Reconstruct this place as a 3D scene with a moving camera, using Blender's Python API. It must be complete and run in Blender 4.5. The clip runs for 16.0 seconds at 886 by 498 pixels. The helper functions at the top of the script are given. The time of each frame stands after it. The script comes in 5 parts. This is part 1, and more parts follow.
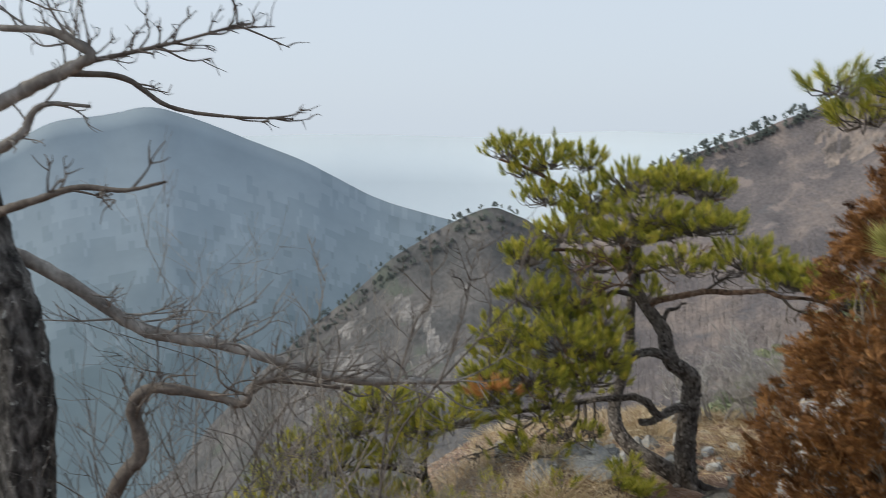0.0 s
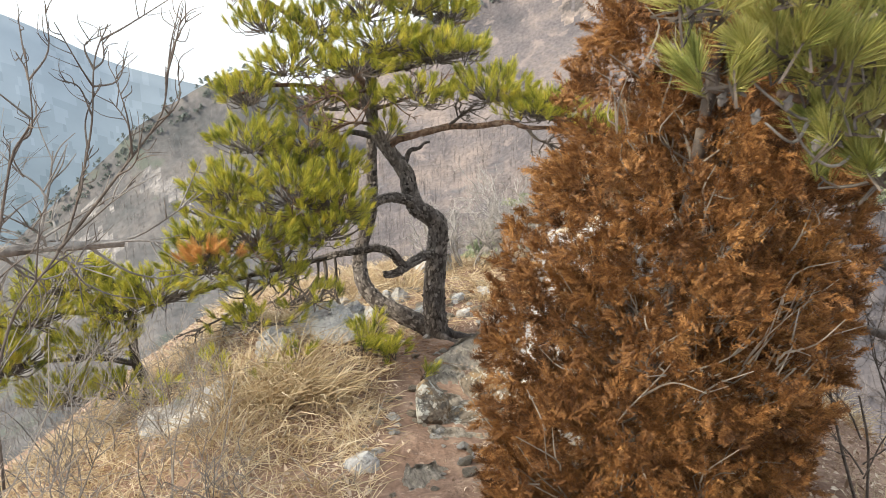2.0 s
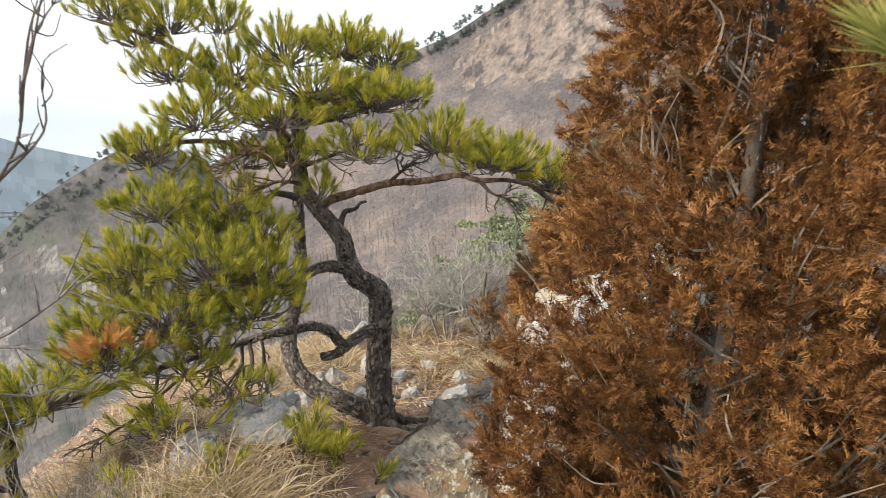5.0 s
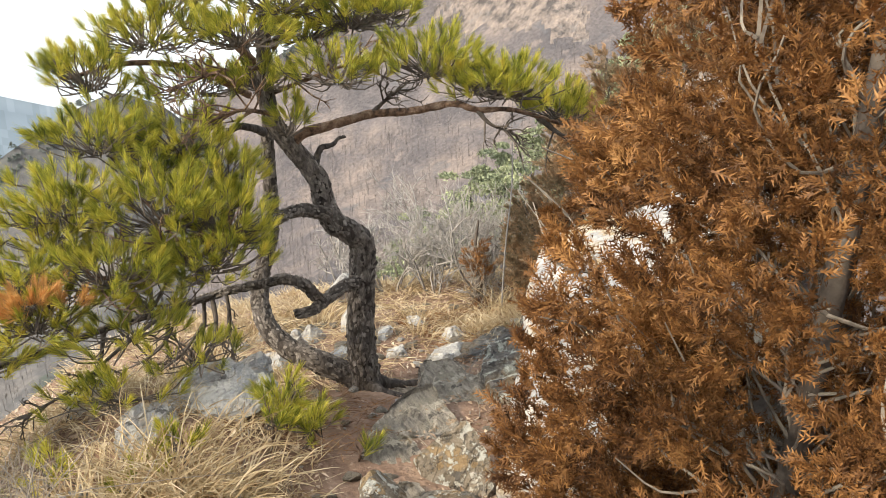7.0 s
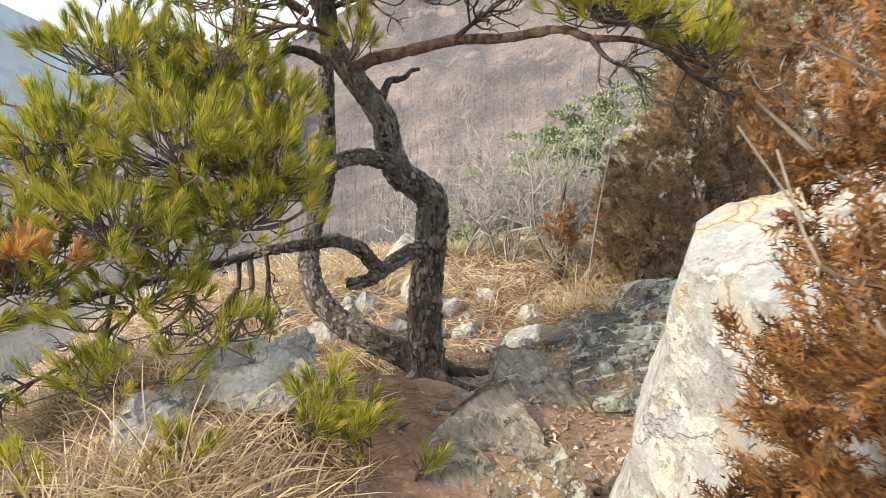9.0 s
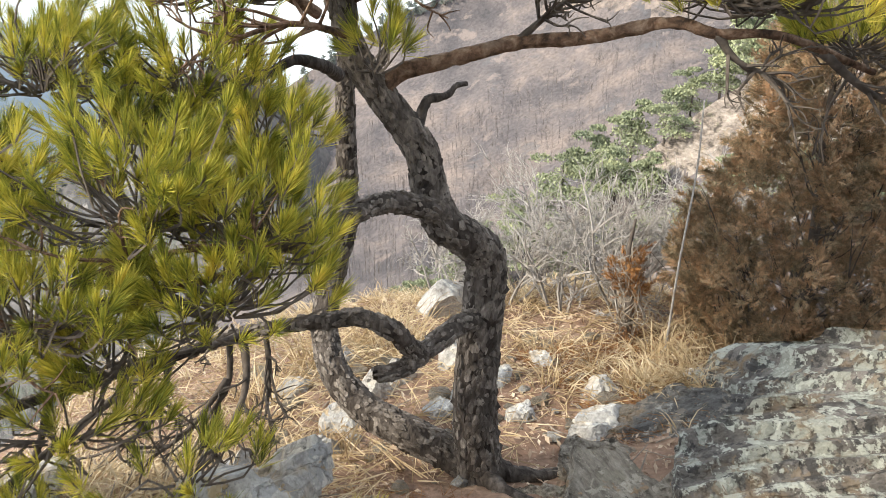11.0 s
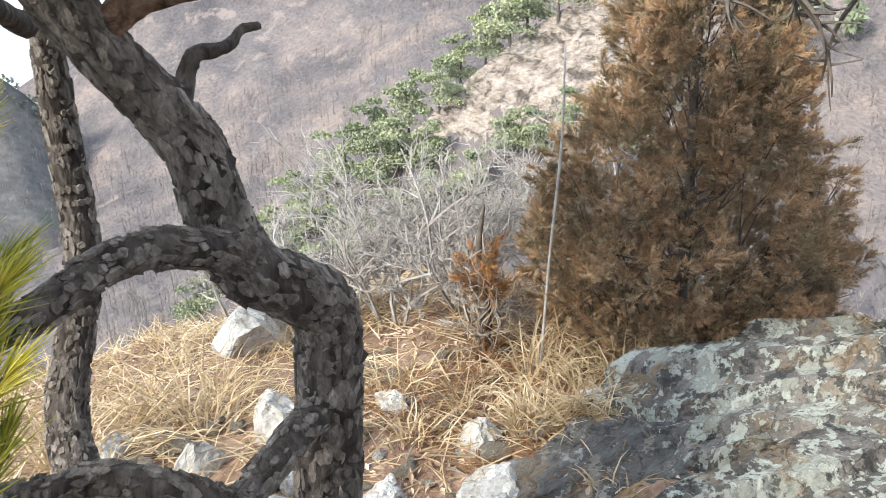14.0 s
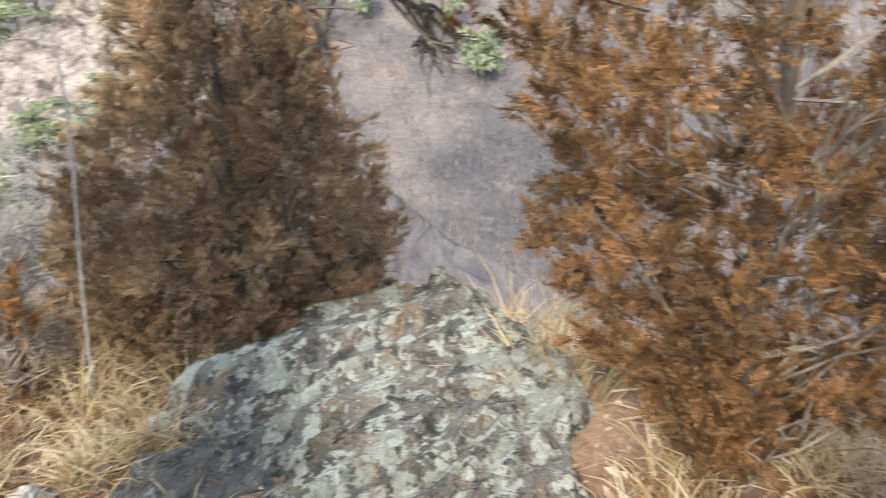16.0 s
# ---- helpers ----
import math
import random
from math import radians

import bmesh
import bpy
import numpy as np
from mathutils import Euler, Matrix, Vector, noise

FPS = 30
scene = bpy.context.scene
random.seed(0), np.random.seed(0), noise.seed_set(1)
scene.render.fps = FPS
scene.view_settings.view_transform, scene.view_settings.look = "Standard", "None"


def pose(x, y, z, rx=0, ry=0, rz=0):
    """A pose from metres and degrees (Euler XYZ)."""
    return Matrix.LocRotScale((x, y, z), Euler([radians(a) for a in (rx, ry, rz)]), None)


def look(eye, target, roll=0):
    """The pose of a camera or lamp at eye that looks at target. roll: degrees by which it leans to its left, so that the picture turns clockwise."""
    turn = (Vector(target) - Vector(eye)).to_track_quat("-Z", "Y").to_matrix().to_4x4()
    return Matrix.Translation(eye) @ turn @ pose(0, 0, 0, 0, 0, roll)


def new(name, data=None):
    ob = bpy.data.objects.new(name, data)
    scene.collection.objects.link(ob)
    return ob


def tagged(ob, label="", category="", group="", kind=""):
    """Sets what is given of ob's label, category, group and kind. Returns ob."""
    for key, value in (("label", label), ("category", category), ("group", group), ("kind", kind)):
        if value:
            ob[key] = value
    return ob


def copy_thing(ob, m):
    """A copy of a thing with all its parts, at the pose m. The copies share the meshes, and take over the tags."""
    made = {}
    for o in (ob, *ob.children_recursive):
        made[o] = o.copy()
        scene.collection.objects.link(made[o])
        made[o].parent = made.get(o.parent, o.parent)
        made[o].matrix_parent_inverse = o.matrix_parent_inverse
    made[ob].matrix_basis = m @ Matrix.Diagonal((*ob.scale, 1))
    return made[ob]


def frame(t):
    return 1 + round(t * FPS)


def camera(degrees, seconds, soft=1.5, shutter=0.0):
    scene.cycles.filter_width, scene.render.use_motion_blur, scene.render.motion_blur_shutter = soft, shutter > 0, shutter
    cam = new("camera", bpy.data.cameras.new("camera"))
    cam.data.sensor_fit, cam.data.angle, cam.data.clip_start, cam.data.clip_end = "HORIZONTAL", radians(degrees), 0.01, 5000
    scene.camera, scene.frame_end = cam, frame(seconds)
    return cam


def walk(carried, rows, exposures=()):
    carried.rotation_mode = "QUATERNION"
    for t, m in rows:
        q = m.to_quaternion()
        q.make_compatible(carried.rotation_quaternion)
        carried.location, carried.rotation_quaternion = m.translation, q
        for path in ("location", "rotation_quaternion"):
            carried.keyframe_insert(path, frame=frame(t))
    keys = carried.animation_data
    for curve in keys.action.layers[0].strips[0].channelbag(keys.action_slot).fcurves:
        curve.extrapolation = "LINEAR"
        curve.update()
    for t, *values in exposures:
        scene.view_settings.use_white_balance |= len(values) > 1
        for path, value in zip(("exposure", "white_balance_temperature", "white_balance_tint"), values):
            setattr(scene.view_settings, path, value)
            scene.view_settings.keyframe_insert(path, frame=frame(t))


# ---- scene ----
cam = camera(58.8, 16.0, 0.85, 0.3)
METRES, EYE, TILT, LEAN, TURN = 5.0, 1.5, -8.5, 0.0, 0.0
ROWS = [
    (0.0, 0.0, 0.0, 0.0, -0.0, 0.0, -0.0),
    (0.5, 0.0199, 0.0305, -0.0065, -7.23, -2.69, 2.06),
    (1.0, 0.0347, 0.078, -0.0138, -15.57, -5.05, 2.81),
    (1.5, 0.0473, 0.1084, -0.0244, -18.03, -9.06, 2.53),
    (2.0, 0.0594, 0.1405, -0.0356, -17.44, -10.19, 1.99),
    (2.5, 0.053, 0.1741, -0.0404, -17.84, -10.65, 3.34),
    (3.0, 0.0342, 0.1946, -0.0281, -19.75, -9.12, 4.56),
    (3.5, 0.0329, 0.2024, -0.0248, -20.86, -7.53, 4.09),
    (4.0, 0.0446, 0.216, -0.0265, -20.98, -5.59, 3.15),
    (4.5, 0.0536, 0.2336, -0.0354, -20.18, -5.56, 2.73),
    (5.0, 0.0644, 0.2733, -0.0464, -24.11, -5.91, 3.84),
    (7.5, 0.1119, 0.3999, -0.0693, -25.48, -10.6, 3.55),
    (8.0, 0.1262, 0.4308, -0.0721, -23.21, -11.44, 2.83),
    (8.5, 0.1302, 0.4783, -0.0808, -22.23, -11.66, 2.19),
    (9.0, 0.1398, 0.5198, -0.0881, -20.57, -12.23, 1.28),
    (9.5, 0.1496, 0.5669, -0.0985, -19.67, -12.59, 1.21),
    (10.0, 0.1583, 0.6075, -0.0947, -18.36, -11.89, 1.58),
    (12.5, 0.2181, 0.77, -0.0994, -24.04, -10.12, 4.02),
    (13.0, 0.2299, 0.7977, -0.1029, -28.2, -11.3, 4.56),
    (13.5, 0.2305, 0.8454, -0.103, -34.03, -12.25, 5.61),
    (14.0, 0.2359, 0.8685, -0.1, -35.36, -13.39, 5.76),
    (14.5, 0.2488, 0.8868, -0.0989, -41.03, -14.26, 6.31),
    (15.0, 0.2559, 0.8934, -0.0978, -50.02, -15.73, 5.57),
    (15.5, 0.2631, 0.8892, -0.1006, -55.17, -16.64, 5.26),
    (16.0, 0.2724, 0.8798, -0.0995, -67.65, -18.25, 6.55),
]
walk(cam, [(t, pose(0, 0, EYE, TILT, LEAN, TURN) @ pose(METRES * x, METRES * y, METRES * z, 90 + pitch, roll, yaw)) for t, x, y, z, yaw, pitch, roll in ROWS],
     exposures=[(0.0, -1.0, 6050, 8), (0.5, -0.45, 6350, 9), (1.0, -0.2, 6450, 10), (1.5, 0.15, 6550, 10), (2.5, 0.15, 6550, 10), (3.5, -0.12, 6600, 10), (4.5, -0.28, 6600, 10), (5.2, -0.18, 6600, 10), (7.5, 0.12, 6700, 10), (10.0, 0.1, 6600, 10), (12.5, 0.33, 6050, 9), (14.0, 0.36, 5950, 9), (15.0, 0.34, 6050, 9), (16.0, 0.26, 6050, 9)])

# ---- world and sun ----
SUN_AZ, SUN_EL = -95.0, 34.0          # degrees from +y towards +x, and above the horizon
world = bpy.data.worlds.new("hazy_sky")
scene.world = world
world.use_nodes = True
wn, wl = world.node_tree.nodes, world.node_tree.links
sky = wn.new("ShaderNodeTexSky")
sky.sky_type, sky.sun_disc = "NISHITA", False
sky.sun_elevation, sky.sun_rotation = radians(SUN_EL), radians(SUN_AZ)
sky.air_density, sky.dust_density, sky.ozone_density = 1.0, 4.0, 1.0
haze = wn.new("ShaderNodeMix")
haze.data_type = "RGBA"
haze.inputs[0].default_value = 0.75
haze.inputs[7].default_value = (12.0, 12.7, 13.4, 1)
wl.new(sky.outputs[0], haze.inputs[6])
wl.new(haze.outputs[2], wn["Background"].inputs[0])
wn["Background"].inputs[1].default_value = 0.14
sun = new("sun", bpy.data.lights.new("sun", "SUN"))
sun.data.energy, sun.data.angle, sun.data.color = 5.0, radians(8), (1.0, 0.88, 0.69)
a, e = radians(SUN_AZ), radians(SUN_EL)
sun.matrix_world = look((40 * math.sin(a) * math.cos(e), 40 * math.cos(a) * math.cos(e), 40 * math.sin(e)), (0, 0, 0))


# ---- materials ----
def surface(name, stops, scale=4.0, rough=0.85, bump=0.3, bump_scale=30.0, stretch=(1, 1, 1), island=0.0, spots=None, spot_scale=8.0,
            spot_cut=0.6, cracks=0.0, crack_scale=12.0, detail=8.0, dist=0.02, warped=0.0):
    """A weathered surface: a ramp over noise at two scales, optional lichen spots, cracks and a change from piece to piece."""
    m = bpy.data.materials.new(name)
    m.use_nodes = True
    n, l = m.node_tree.nodes, m.node_tree.links
    b = n["Principled BSDF"]
    b.inputs["Roughness"].default_value = rough
    b.inputs["Specular IOR Level"].default_value = 0.25
    co = n.new("ShaderNodeTexCoord")
    mp = n.new("ShaderNodeMapping")
    mp.inputs["Scale"].default_value = stretch
    l.new(co.outputs["Object"], mp.inputs[0])
    no = n.new("ShaderNodeTexNoise")
    no.inputs["Scale"].default_value, no.inputs["Detail"].default_value, no.inputs["Roughness"].default_value = scale, detail, 0.65
    no.inputs["Distortion"].default_value = warped
    l.new(mp.outputs[0], no.inputs["Vector"])
    ra = n.new("ShaderNodeValToRGB")
    els = ra.color_ramp.elements
    while len(els) < len(stops):
        els.new(0.5)
    for el, (p, c) in zip(els, stops):
        el.position, el.color = p, (*c, 1)
    l.new(no.outputs["Fac"], ra.inputs[0])
    colour, height = ra.outputs[0], None
    fine = n.new("ShaderNodeTexNoise")
    fine.inputs["Scale"].default_value, fine.inputs["Detail"].default_value = bump_scale, 6
    l.new(mp.outputs[0], fine.inputs["Vector"])
    height = fine.outputs["Fac"]

    def mixed(f, x, y, how="MIX"):
        k = n.new("ShaderNodeMix")
        k.data_type, k.blend_type = "RGBA", how
        for v, s in ((f, 0), (x, 6), (y, 7)):
            if isinstance(v, (int, float)):
                k.inputs[s].default_value = v
            elif isinstance(v, tuple):
                k.inputs[s].default_value = (*v, 1)
            else:
                l.new(v, k.inputs[s])
        return k.outputs[2]

    def ranged(v, lo, hi, to_lo=0.0, to_hi=1.0):
        k = n.new("ShaderNodeMapRange")
        l.new(v, k.inputs[0])
        for i, q in enumerate((lo, hi, to_lo, to_hi)):
            k.inputs[i + 1].default_value = q
        return k.outputs[0]

    colour = mixed(0.5, colour, mixed(ranged(fine.outputs["Fac"], 0.3, 0.7), (0.3, 0.3, 0.3), (1, 1, 1)), "MULTIPLY") if bump else colour
    for i, c in enumerate(spots or ()):
        sp = n.new("ShaderNodeTexNoise")
        sp.inputs["Scale"].default_value, sp.inputs["Detail"].default_value = spot_scale * (1 + 0.7 * i), 7
        sp.inputs["Distortion"].default_value, sp.inputs["Roughness"].default_value = 0.3, 0.66
        off = n.new("ShaderNodeMapping")
        off.inputs["Location"].default_value = (3.7 * i + 1, 5.1 * i, 2.3)
        l.new(co.outputs["Object"], off.inputs[0])
        l.new(off.outputs[0], sp.inputs["Vector"])
        colour = mixed(ranged(sp.outputs["Fac"], spot_cut, spot_cut + 0.07, 0.0, 0.72), colour, c)
    if cracks:
        vo = n.new("ShaderNodeTexVoronoi")
        vo.feature = "DISTANCE_TO_EDGE"
        vo.inputs["Scale"].default_value = crack_scale
        warp = n.new("ShaderNodeVectorMath")
        warp.operation = "MULTIPLY_ADD"
        l.new(fine.outputs["Color"], warp.inputs[0])
        warp.inputs[1].default_value = (0.5 / crack_scale,) * 3
        l.new(mp.outputs[0], warp.inputs[2])
        l.new(warp.outputs[0], vo.inputs["Vector"])
        edge = ranged(vo.outputs["Distance"], 0.0, 0.09)
        colour = mixed(cracks, colour, mixed(edge, (0.22, 0.2, 0.18), (1, 1, 1)), "MULTIPLY")
        add = n.new("ShaderNodeMath")
        add.operation = "MULTIPLY_ADD"
        l.new(edge, add.inputs[0])
        add.inputs[1].default_value = 1.2
        l.new(height, add.inputs[2])
        height = add.outputs[0]
    if island:
        ge = n.new("ShaderNodeNewGeometry")
        hs = n.new("ShaderNodeHueSaturation")
        l.new(ranged(ge.outputs["Random Per Island"], 0, 1, 1 - island, 1 + island), hs.inputs["Value"])
        l.new(colour, hs.inputs["Color"])
        colour = hs.outputs[0]
    l.new(colour, b.inputs["Base Color"])
    if bump:
        bu = n.new("ShaderNodeBump")
        bu.inputs["Strength"].default_value, bu.inputs["Distance"].default_value = bump, dist
        l.new(height, bu.inputs["Height"])
        l.new(bu.outputs[0], b.inputs["Normal"])
    return m


def rockface(name, stops, patches, veins=None, scale=3.0, stretch=(1, 1, 1), turn=(0, 0, 0), relief=0.016, vein_scale=3.5, rough=0.93):
    """Weathered stone: broad tones, crusts of lichen with crisp edges, and stained seams. patches: (colour, scale, cut, strength)."""
    m = bpy.data.materials.new(name)
    m.use_nodes = True
    n, l = m.node_tree.nodes, m.node_tree.links
    b = n["Principled BSDF"]
    b.inputs["Roughness"].default_value, b.inputs["Specular IOR Level"].default_value = rough, 0.2
    co, mp = n.new("ShaderNodeTexCoord"), n.new("ShaderNodeMapping")
    mp.inputs["Scale"].default_value, mp.inputs["Rotation"].default_value = stretch, [radians(q) for q in turn]
    l.new(co.outputs["Object"], mp.inputs[0])

    def speckle(size, detail, rough=0.6, shift=0.0, plain=False, twist=0.0):
        k = n.new("ShaderNodeTexNoise")
        k.inputs["Scale"].default_value, k.inputs["Detail"].default_value, k.inputs["Roughness"].default_value = size, detail, rough
        k.inputs["Distortion"].default_value = twist
        off = n.new("ShaderNodeVectorMath")
        off.inputs[1].default_value = (shift, shift * 0.7, shift * 0.4)
        l.new(co.outputs["Object"] if plain else mp.outputs[0], off.inputs[0])
        l.new(off.outputs[0], k.inputs["Vector"])
        return k

    def ranged(v, lo, hi, to_lo=0.0, to_hi=1.0):
        k = n.new("ShaderNodeMapRange")
        l.new(v, k.inputs[0])
        for i, q in enumerate((lo, hi, to_lo, to_hi)):
            k.inputs[i + 1].default_value = q
        return k.outputs[0]

    def mixed(f, x, y, how="MIX"):
        k = n.new("ShaderNodeMix")
        k.data_type, k.blend_type = "RGBA", how
        for v, i in ((f, 0), (x, 6), (y, 7)):
            if isinstance(v, (int, float)):
                k.inputs[i].default_value = v
            elif isinstance(v, tuple):
                k.inputs[i].default_value = (*v, 1)
            else:
                l.new(v, k.inputs[i])
        return k.outputs[2]

    def sums(*terms):
        out = None
        for v, f in terms:
            k = n.new("ShaderNodeMath")
            k.operation = "MULTIPLY_ADD"
            l.new(v, k.inputs[0])
            k.inputs[1].default_value = f
            if out:
                l.new(out, k.inputs[2])
            else:
                k.inputs[2].default_value = 0
            out = k.outputs[0]
        return out

    ra = n.new("ShaderNodeValToRGB")
    els = ra.color_ramp.elements
    while len(els) < len(stops):
        els.new(0.5)
    for el, (p, c) in zip(els, stops):
        el.position, el.color = p, (*c, 1)
    l.new(speckle(scale, 9, 0.66, twist=0.05).outputs["Fac"], ra.inputs[0])
    grain, pits = speckle(70, 5, 0.7), speckle(16, 7, 0.65, 4.0)
    colour = mixed(0.55, ra.outputs[0], mixed(ranged(grain.outputs["Fac"], 0.32, 0.62), (0.35, 0.34, 0.33), (1, 1, 1)), "MULTIPLY")
    colour = mixed(0.6, colour, mixed(ranged(pits.outputs["Fac"], 0.34, 0.5), (0.3, 0.28, 0.27), (1, 1, 1)), "MULTIPLY")
    heights = [(grain.outputs["Fac"], 0.35), (pits.outputs["Fac"], 1.0)]
    for i, (c, size, cut, strength) in enumerate(patches):
        k = ranged(speckle(size, 5, 0.68, 7.3 * i + 2, True, 0.12).outputs["Fac"], cut, cut + 0.025, 0.0, strength)
        shade = mixed(0.5, c, mixed(ranged(grain.outputs["Fac"], 0.35, 0.65), (0.55, 0.55, 0.55), (1, 1, 1)), "MULTIPLY")
        colour = mixed(k, colour, shade)
        heights.append((k, 0.25))
    if veins:
        warp = n.new("ShaderNodeVectorMath")
        warp.operation = "MULTIPLY_ADD"
        l.new(speckle(5, 5, shift=9).outputs["Color"], warp.inputs[0])
        warp.inputs[1].default_value = (0.9 / vein_scale,) * 3
        l.new(mp.outputs[0], warp.inputs[2])
        vo = n.new("ShaderNodeTexVoronoi")
        vo.feature = "DISTANCE_TO_EDGE"
        vo.inputs["Scale"].default_value = vein_scale
        l.new(warp.outputs[0], vo.inputs["Vector"])
        k = n.new("ShaderNodeMath")
        k.operation = "MULTIPLY"
        l.new(ranged(vo.outputs["Distance"], 0.1, 0.02), k.inputs[0])
        l.new(ranged(speckle(2.4, 4, shift=3.3, plain=True).outputs["Fac"], 0.5, 0.6, 0.0, 0.75), k.inputs[1])
        colour = mixed(k.outputs[0], colour, veins)
        seam = ranged(vo.outputs["Distance"], 0.0, 0.018)
        colour = mixed(0.35, colour, mixed(seam, (0.25, 0.22, 0.2), (1, 1, 1)), "MULTIPLY")
        heights.append((seam, 0.4))
    l.new(colour, b.inputs["Base Color"])
    bu = n.new("ShaderNodeBump")
    bu.inputs["Strength"].default_value, bu.inputs["Distance"].default_value = 0.9, relief
    l.new(sums(*heights), bu.inputs["Height"])
    l.new(bu.outputs[0], b.inputs["Normal"])
    return m


def leafy(name, stops, rough=0.6, glow=0.25, tone=6.0):
    """Needles, scales and blades: the colour changes from piece to piece and slowly over the plant; thin, so some light passes."""
    m = bpy.data.materials.new(name)
    m.use_nodes = True
    n, l = m.node_tree.nodes, m.node_tree.links
    b = n["Principled BSDF"]
    b.inputs["Roughness"].default_value = rough
    b.inputs["Specular IOR Level"].default_value = 0.3
    ge, co, no, ad, ra = (n.new("ShaderNode" + k) for k in ("NewGeometry", "TexCoord", "TexNoise", "Math", "ValToRGB"))
    no.inputs["Scale"].default_value = tone
    l.new(co.outputs["Object"], no.inputs["Vector"])
    ad.operation = "MULTIPLY_ADD"
    l.new(ge.outputs["Random Per Island"], ad.inputs[0])
    ad.inputs[1].default_value = 0.45
    sub = n.new("ShaderNodeMath")
    sub.operation = "MULTIPLY_ADD"
    l.new(no.outputs["Fac"], sub.inputs[0])
    sub.inputs[1].default_value, sub.inputs[2].default_value = 1.3, -0.37
    l.new(sub.outputs[0], ad.inputs[2])
    els = ra.color_ramp.elements
    while len(els) < len(stops):
        els.new(0.5)
    for el, (p, c) in zip(els, stops):
        el.position, el.color = p, (*c, 1)
    l.new(ad.outputs[0], ra.inputs[0])
    l.new(ra.outputs[0], b.inputs["Base Color"])
    if glow:
        tr, mx = n.new("ShaderNodeBsdfTranslucent"), n.new("ShaderNodeMixShader")
        mx.inputs[0].default_value = glow
        l.new(ra.outputs[0], tr.inputs[0])
        l.new(b.outputs[0], mx.inputs[1])
        l.new(tr.outputs[0], mx.inputs[2])
        l.new(mx.outputs[0], n["Material Output"].inputs[0])
    return m


DIRT = surface("trail_soil", [(0.3, (0.17, 0.105, 0.075)), (0.5, (0.29, 0.19, 0.137)), (0.68, (0.41, 0.295, 0.215))], 4.0, 0.95, 0.7, 45, spots=[(0.43, 0.33, 0.255)], spot_scale=22, spot_cut=0.6)
BARK = surface("pine_bark", [(0.34, (0.022, 0.018, 0.016)), (0.46, (0.06, 0.05, 0.044)), (0.58, (0.12, 0.104, 0.094)), (0.72, (0.19, 0.17, 0.155))], 22, 0.92, 1.0, 60, (1, 1, 0.28), detail=9, dist=0.014, warped=0.6)
PLATE = surface("bark_plate", [(0.32, (0.085, 0.073, 0.064)), (0.5, (0.18, 0.158, 0.142)), (0.68, (0.33, 0.30, 0.272))], 30, 0.92, 1.0, 95, (1, 1, 0.5), island=0.26, dist=0.01)
LICHENBARK = surface("lichened_bark", [(0.4, (0.018, 0.017, 0.017)), (0.5, (0.07, 0.067, 0.064)), (0.6, (0.15, 0.144, 0.138)), (0.7, (0.30, 0.29, 0.28))], 26, 0.92, 1.0, 60, (1, 1, 0.4), detail=9, dist=0.02, warped=0.5, spots=[(0.46, 0.48, 0.46)], spot_scale=22, spot_cut=0.6)
REDBARK = surface("upper_pine_bark", [(0.36, (0.06, 0.04, 0.03)), (0.5, (0.20, 0.125, 0.085)), (0.68, (0.38, 0.28, 0.21))], 26, 0.85, 0.8, 80, dist=0.008, warped=0.4)
GREYWOOD = surface("weathered_grey_wood", [(0.3, (0.10, 0.09, 0.085)), (0.5, (0.24, 0.22, 0.20)), (0.72, (0.48, 0.46, 0.43))], 10, 0.85, 0.6, 60, (1, 1, 0.4), dist=0.006)
DARKWOOD = surface("dark_twig_bark", [(0.3, (0.06, 0.05, 0.045)), (0.6, (0.17, 0.145, 0.125)), (0.8, (0.3, 0.28, 0.25))], 12, 0.9, 0.4, 60, dist=0.005)
TWIG = surface("pale_dry_twig", [(0.3, (0.2, 0.17, 0.14)), (0.6, (0.36, 0.32, 0.27)), (0.8, (0.55, 0.51, 0.46))], 14, 0.9, 0.3, 60, dist=0.004)
PALEROCK = rockface("pale_lichened_rock", [(0.3, (0.34, 0.335, 0.33)), (0.5, (0.49, 0.487, 0.475)), (0.7, (0.595, 0.59, 0.575))], [((0.36, 0.37, 0.38), 7, 0.53, 0.8), ((0.66, 0.645, 0.60), 6, 0.56, 0.75), ((0.12, 0.115, 0.11), 14, 0.64, 0.8), ((0.48, 0.36, 0.19), 8, 0.62, 0.7)], (0.48, 0.37, 0.22), 3.0, relief=0.011, vein_scale=2.6)
GREYROCK = rockface("grey_lichened_rock", [(0.32, (0.11, 0.105, 0.10)), (0.5, (0.20, 0.19, 0.18)), (0.68, (0.30, 0.275, 0.25))], [((0.42, 0.45, 0.40), 7.0, 0.51, 0.65), ((0.27, 0.215, 0.155), 9, 0.57, 0.6), ((0.52, 0.55, 0.50), 18, 0.53, 0.85), ((0.06, 0.06, 0.062), 13, 0.57, 0.85), ((0.60, 0.60, 0.55), 22, 0.64, 0.8)], (0.27, 0.20, 0.13), 2.4, (1, 2.2, 2.6), (20, -15, 30), 0.022, 3.0)
ORANGEROCK = rockface("orange_stained_rock", [(0.32, (0.13, 0.11, 0.09)), (0.5, (0.25, 0.215, 0.17)), (0.68, (0.38, 0.33, 0.265))], [((0.36, 0.25, 0.13), 7.0, 0.56, 0.7), ((0.54, 0.55, 0.51), 9, 0.52, 0.85), ((0.09, 0.086, 0.082), 12, 0.56, 0.7), ((0.62, 0.60, 0.54), 20, 0.58, 0.8)], (0.33, 0.22, 0.11), 3.0, (1, 1.6, 1.6), (10, 25, 0), 0.024, 4.0)
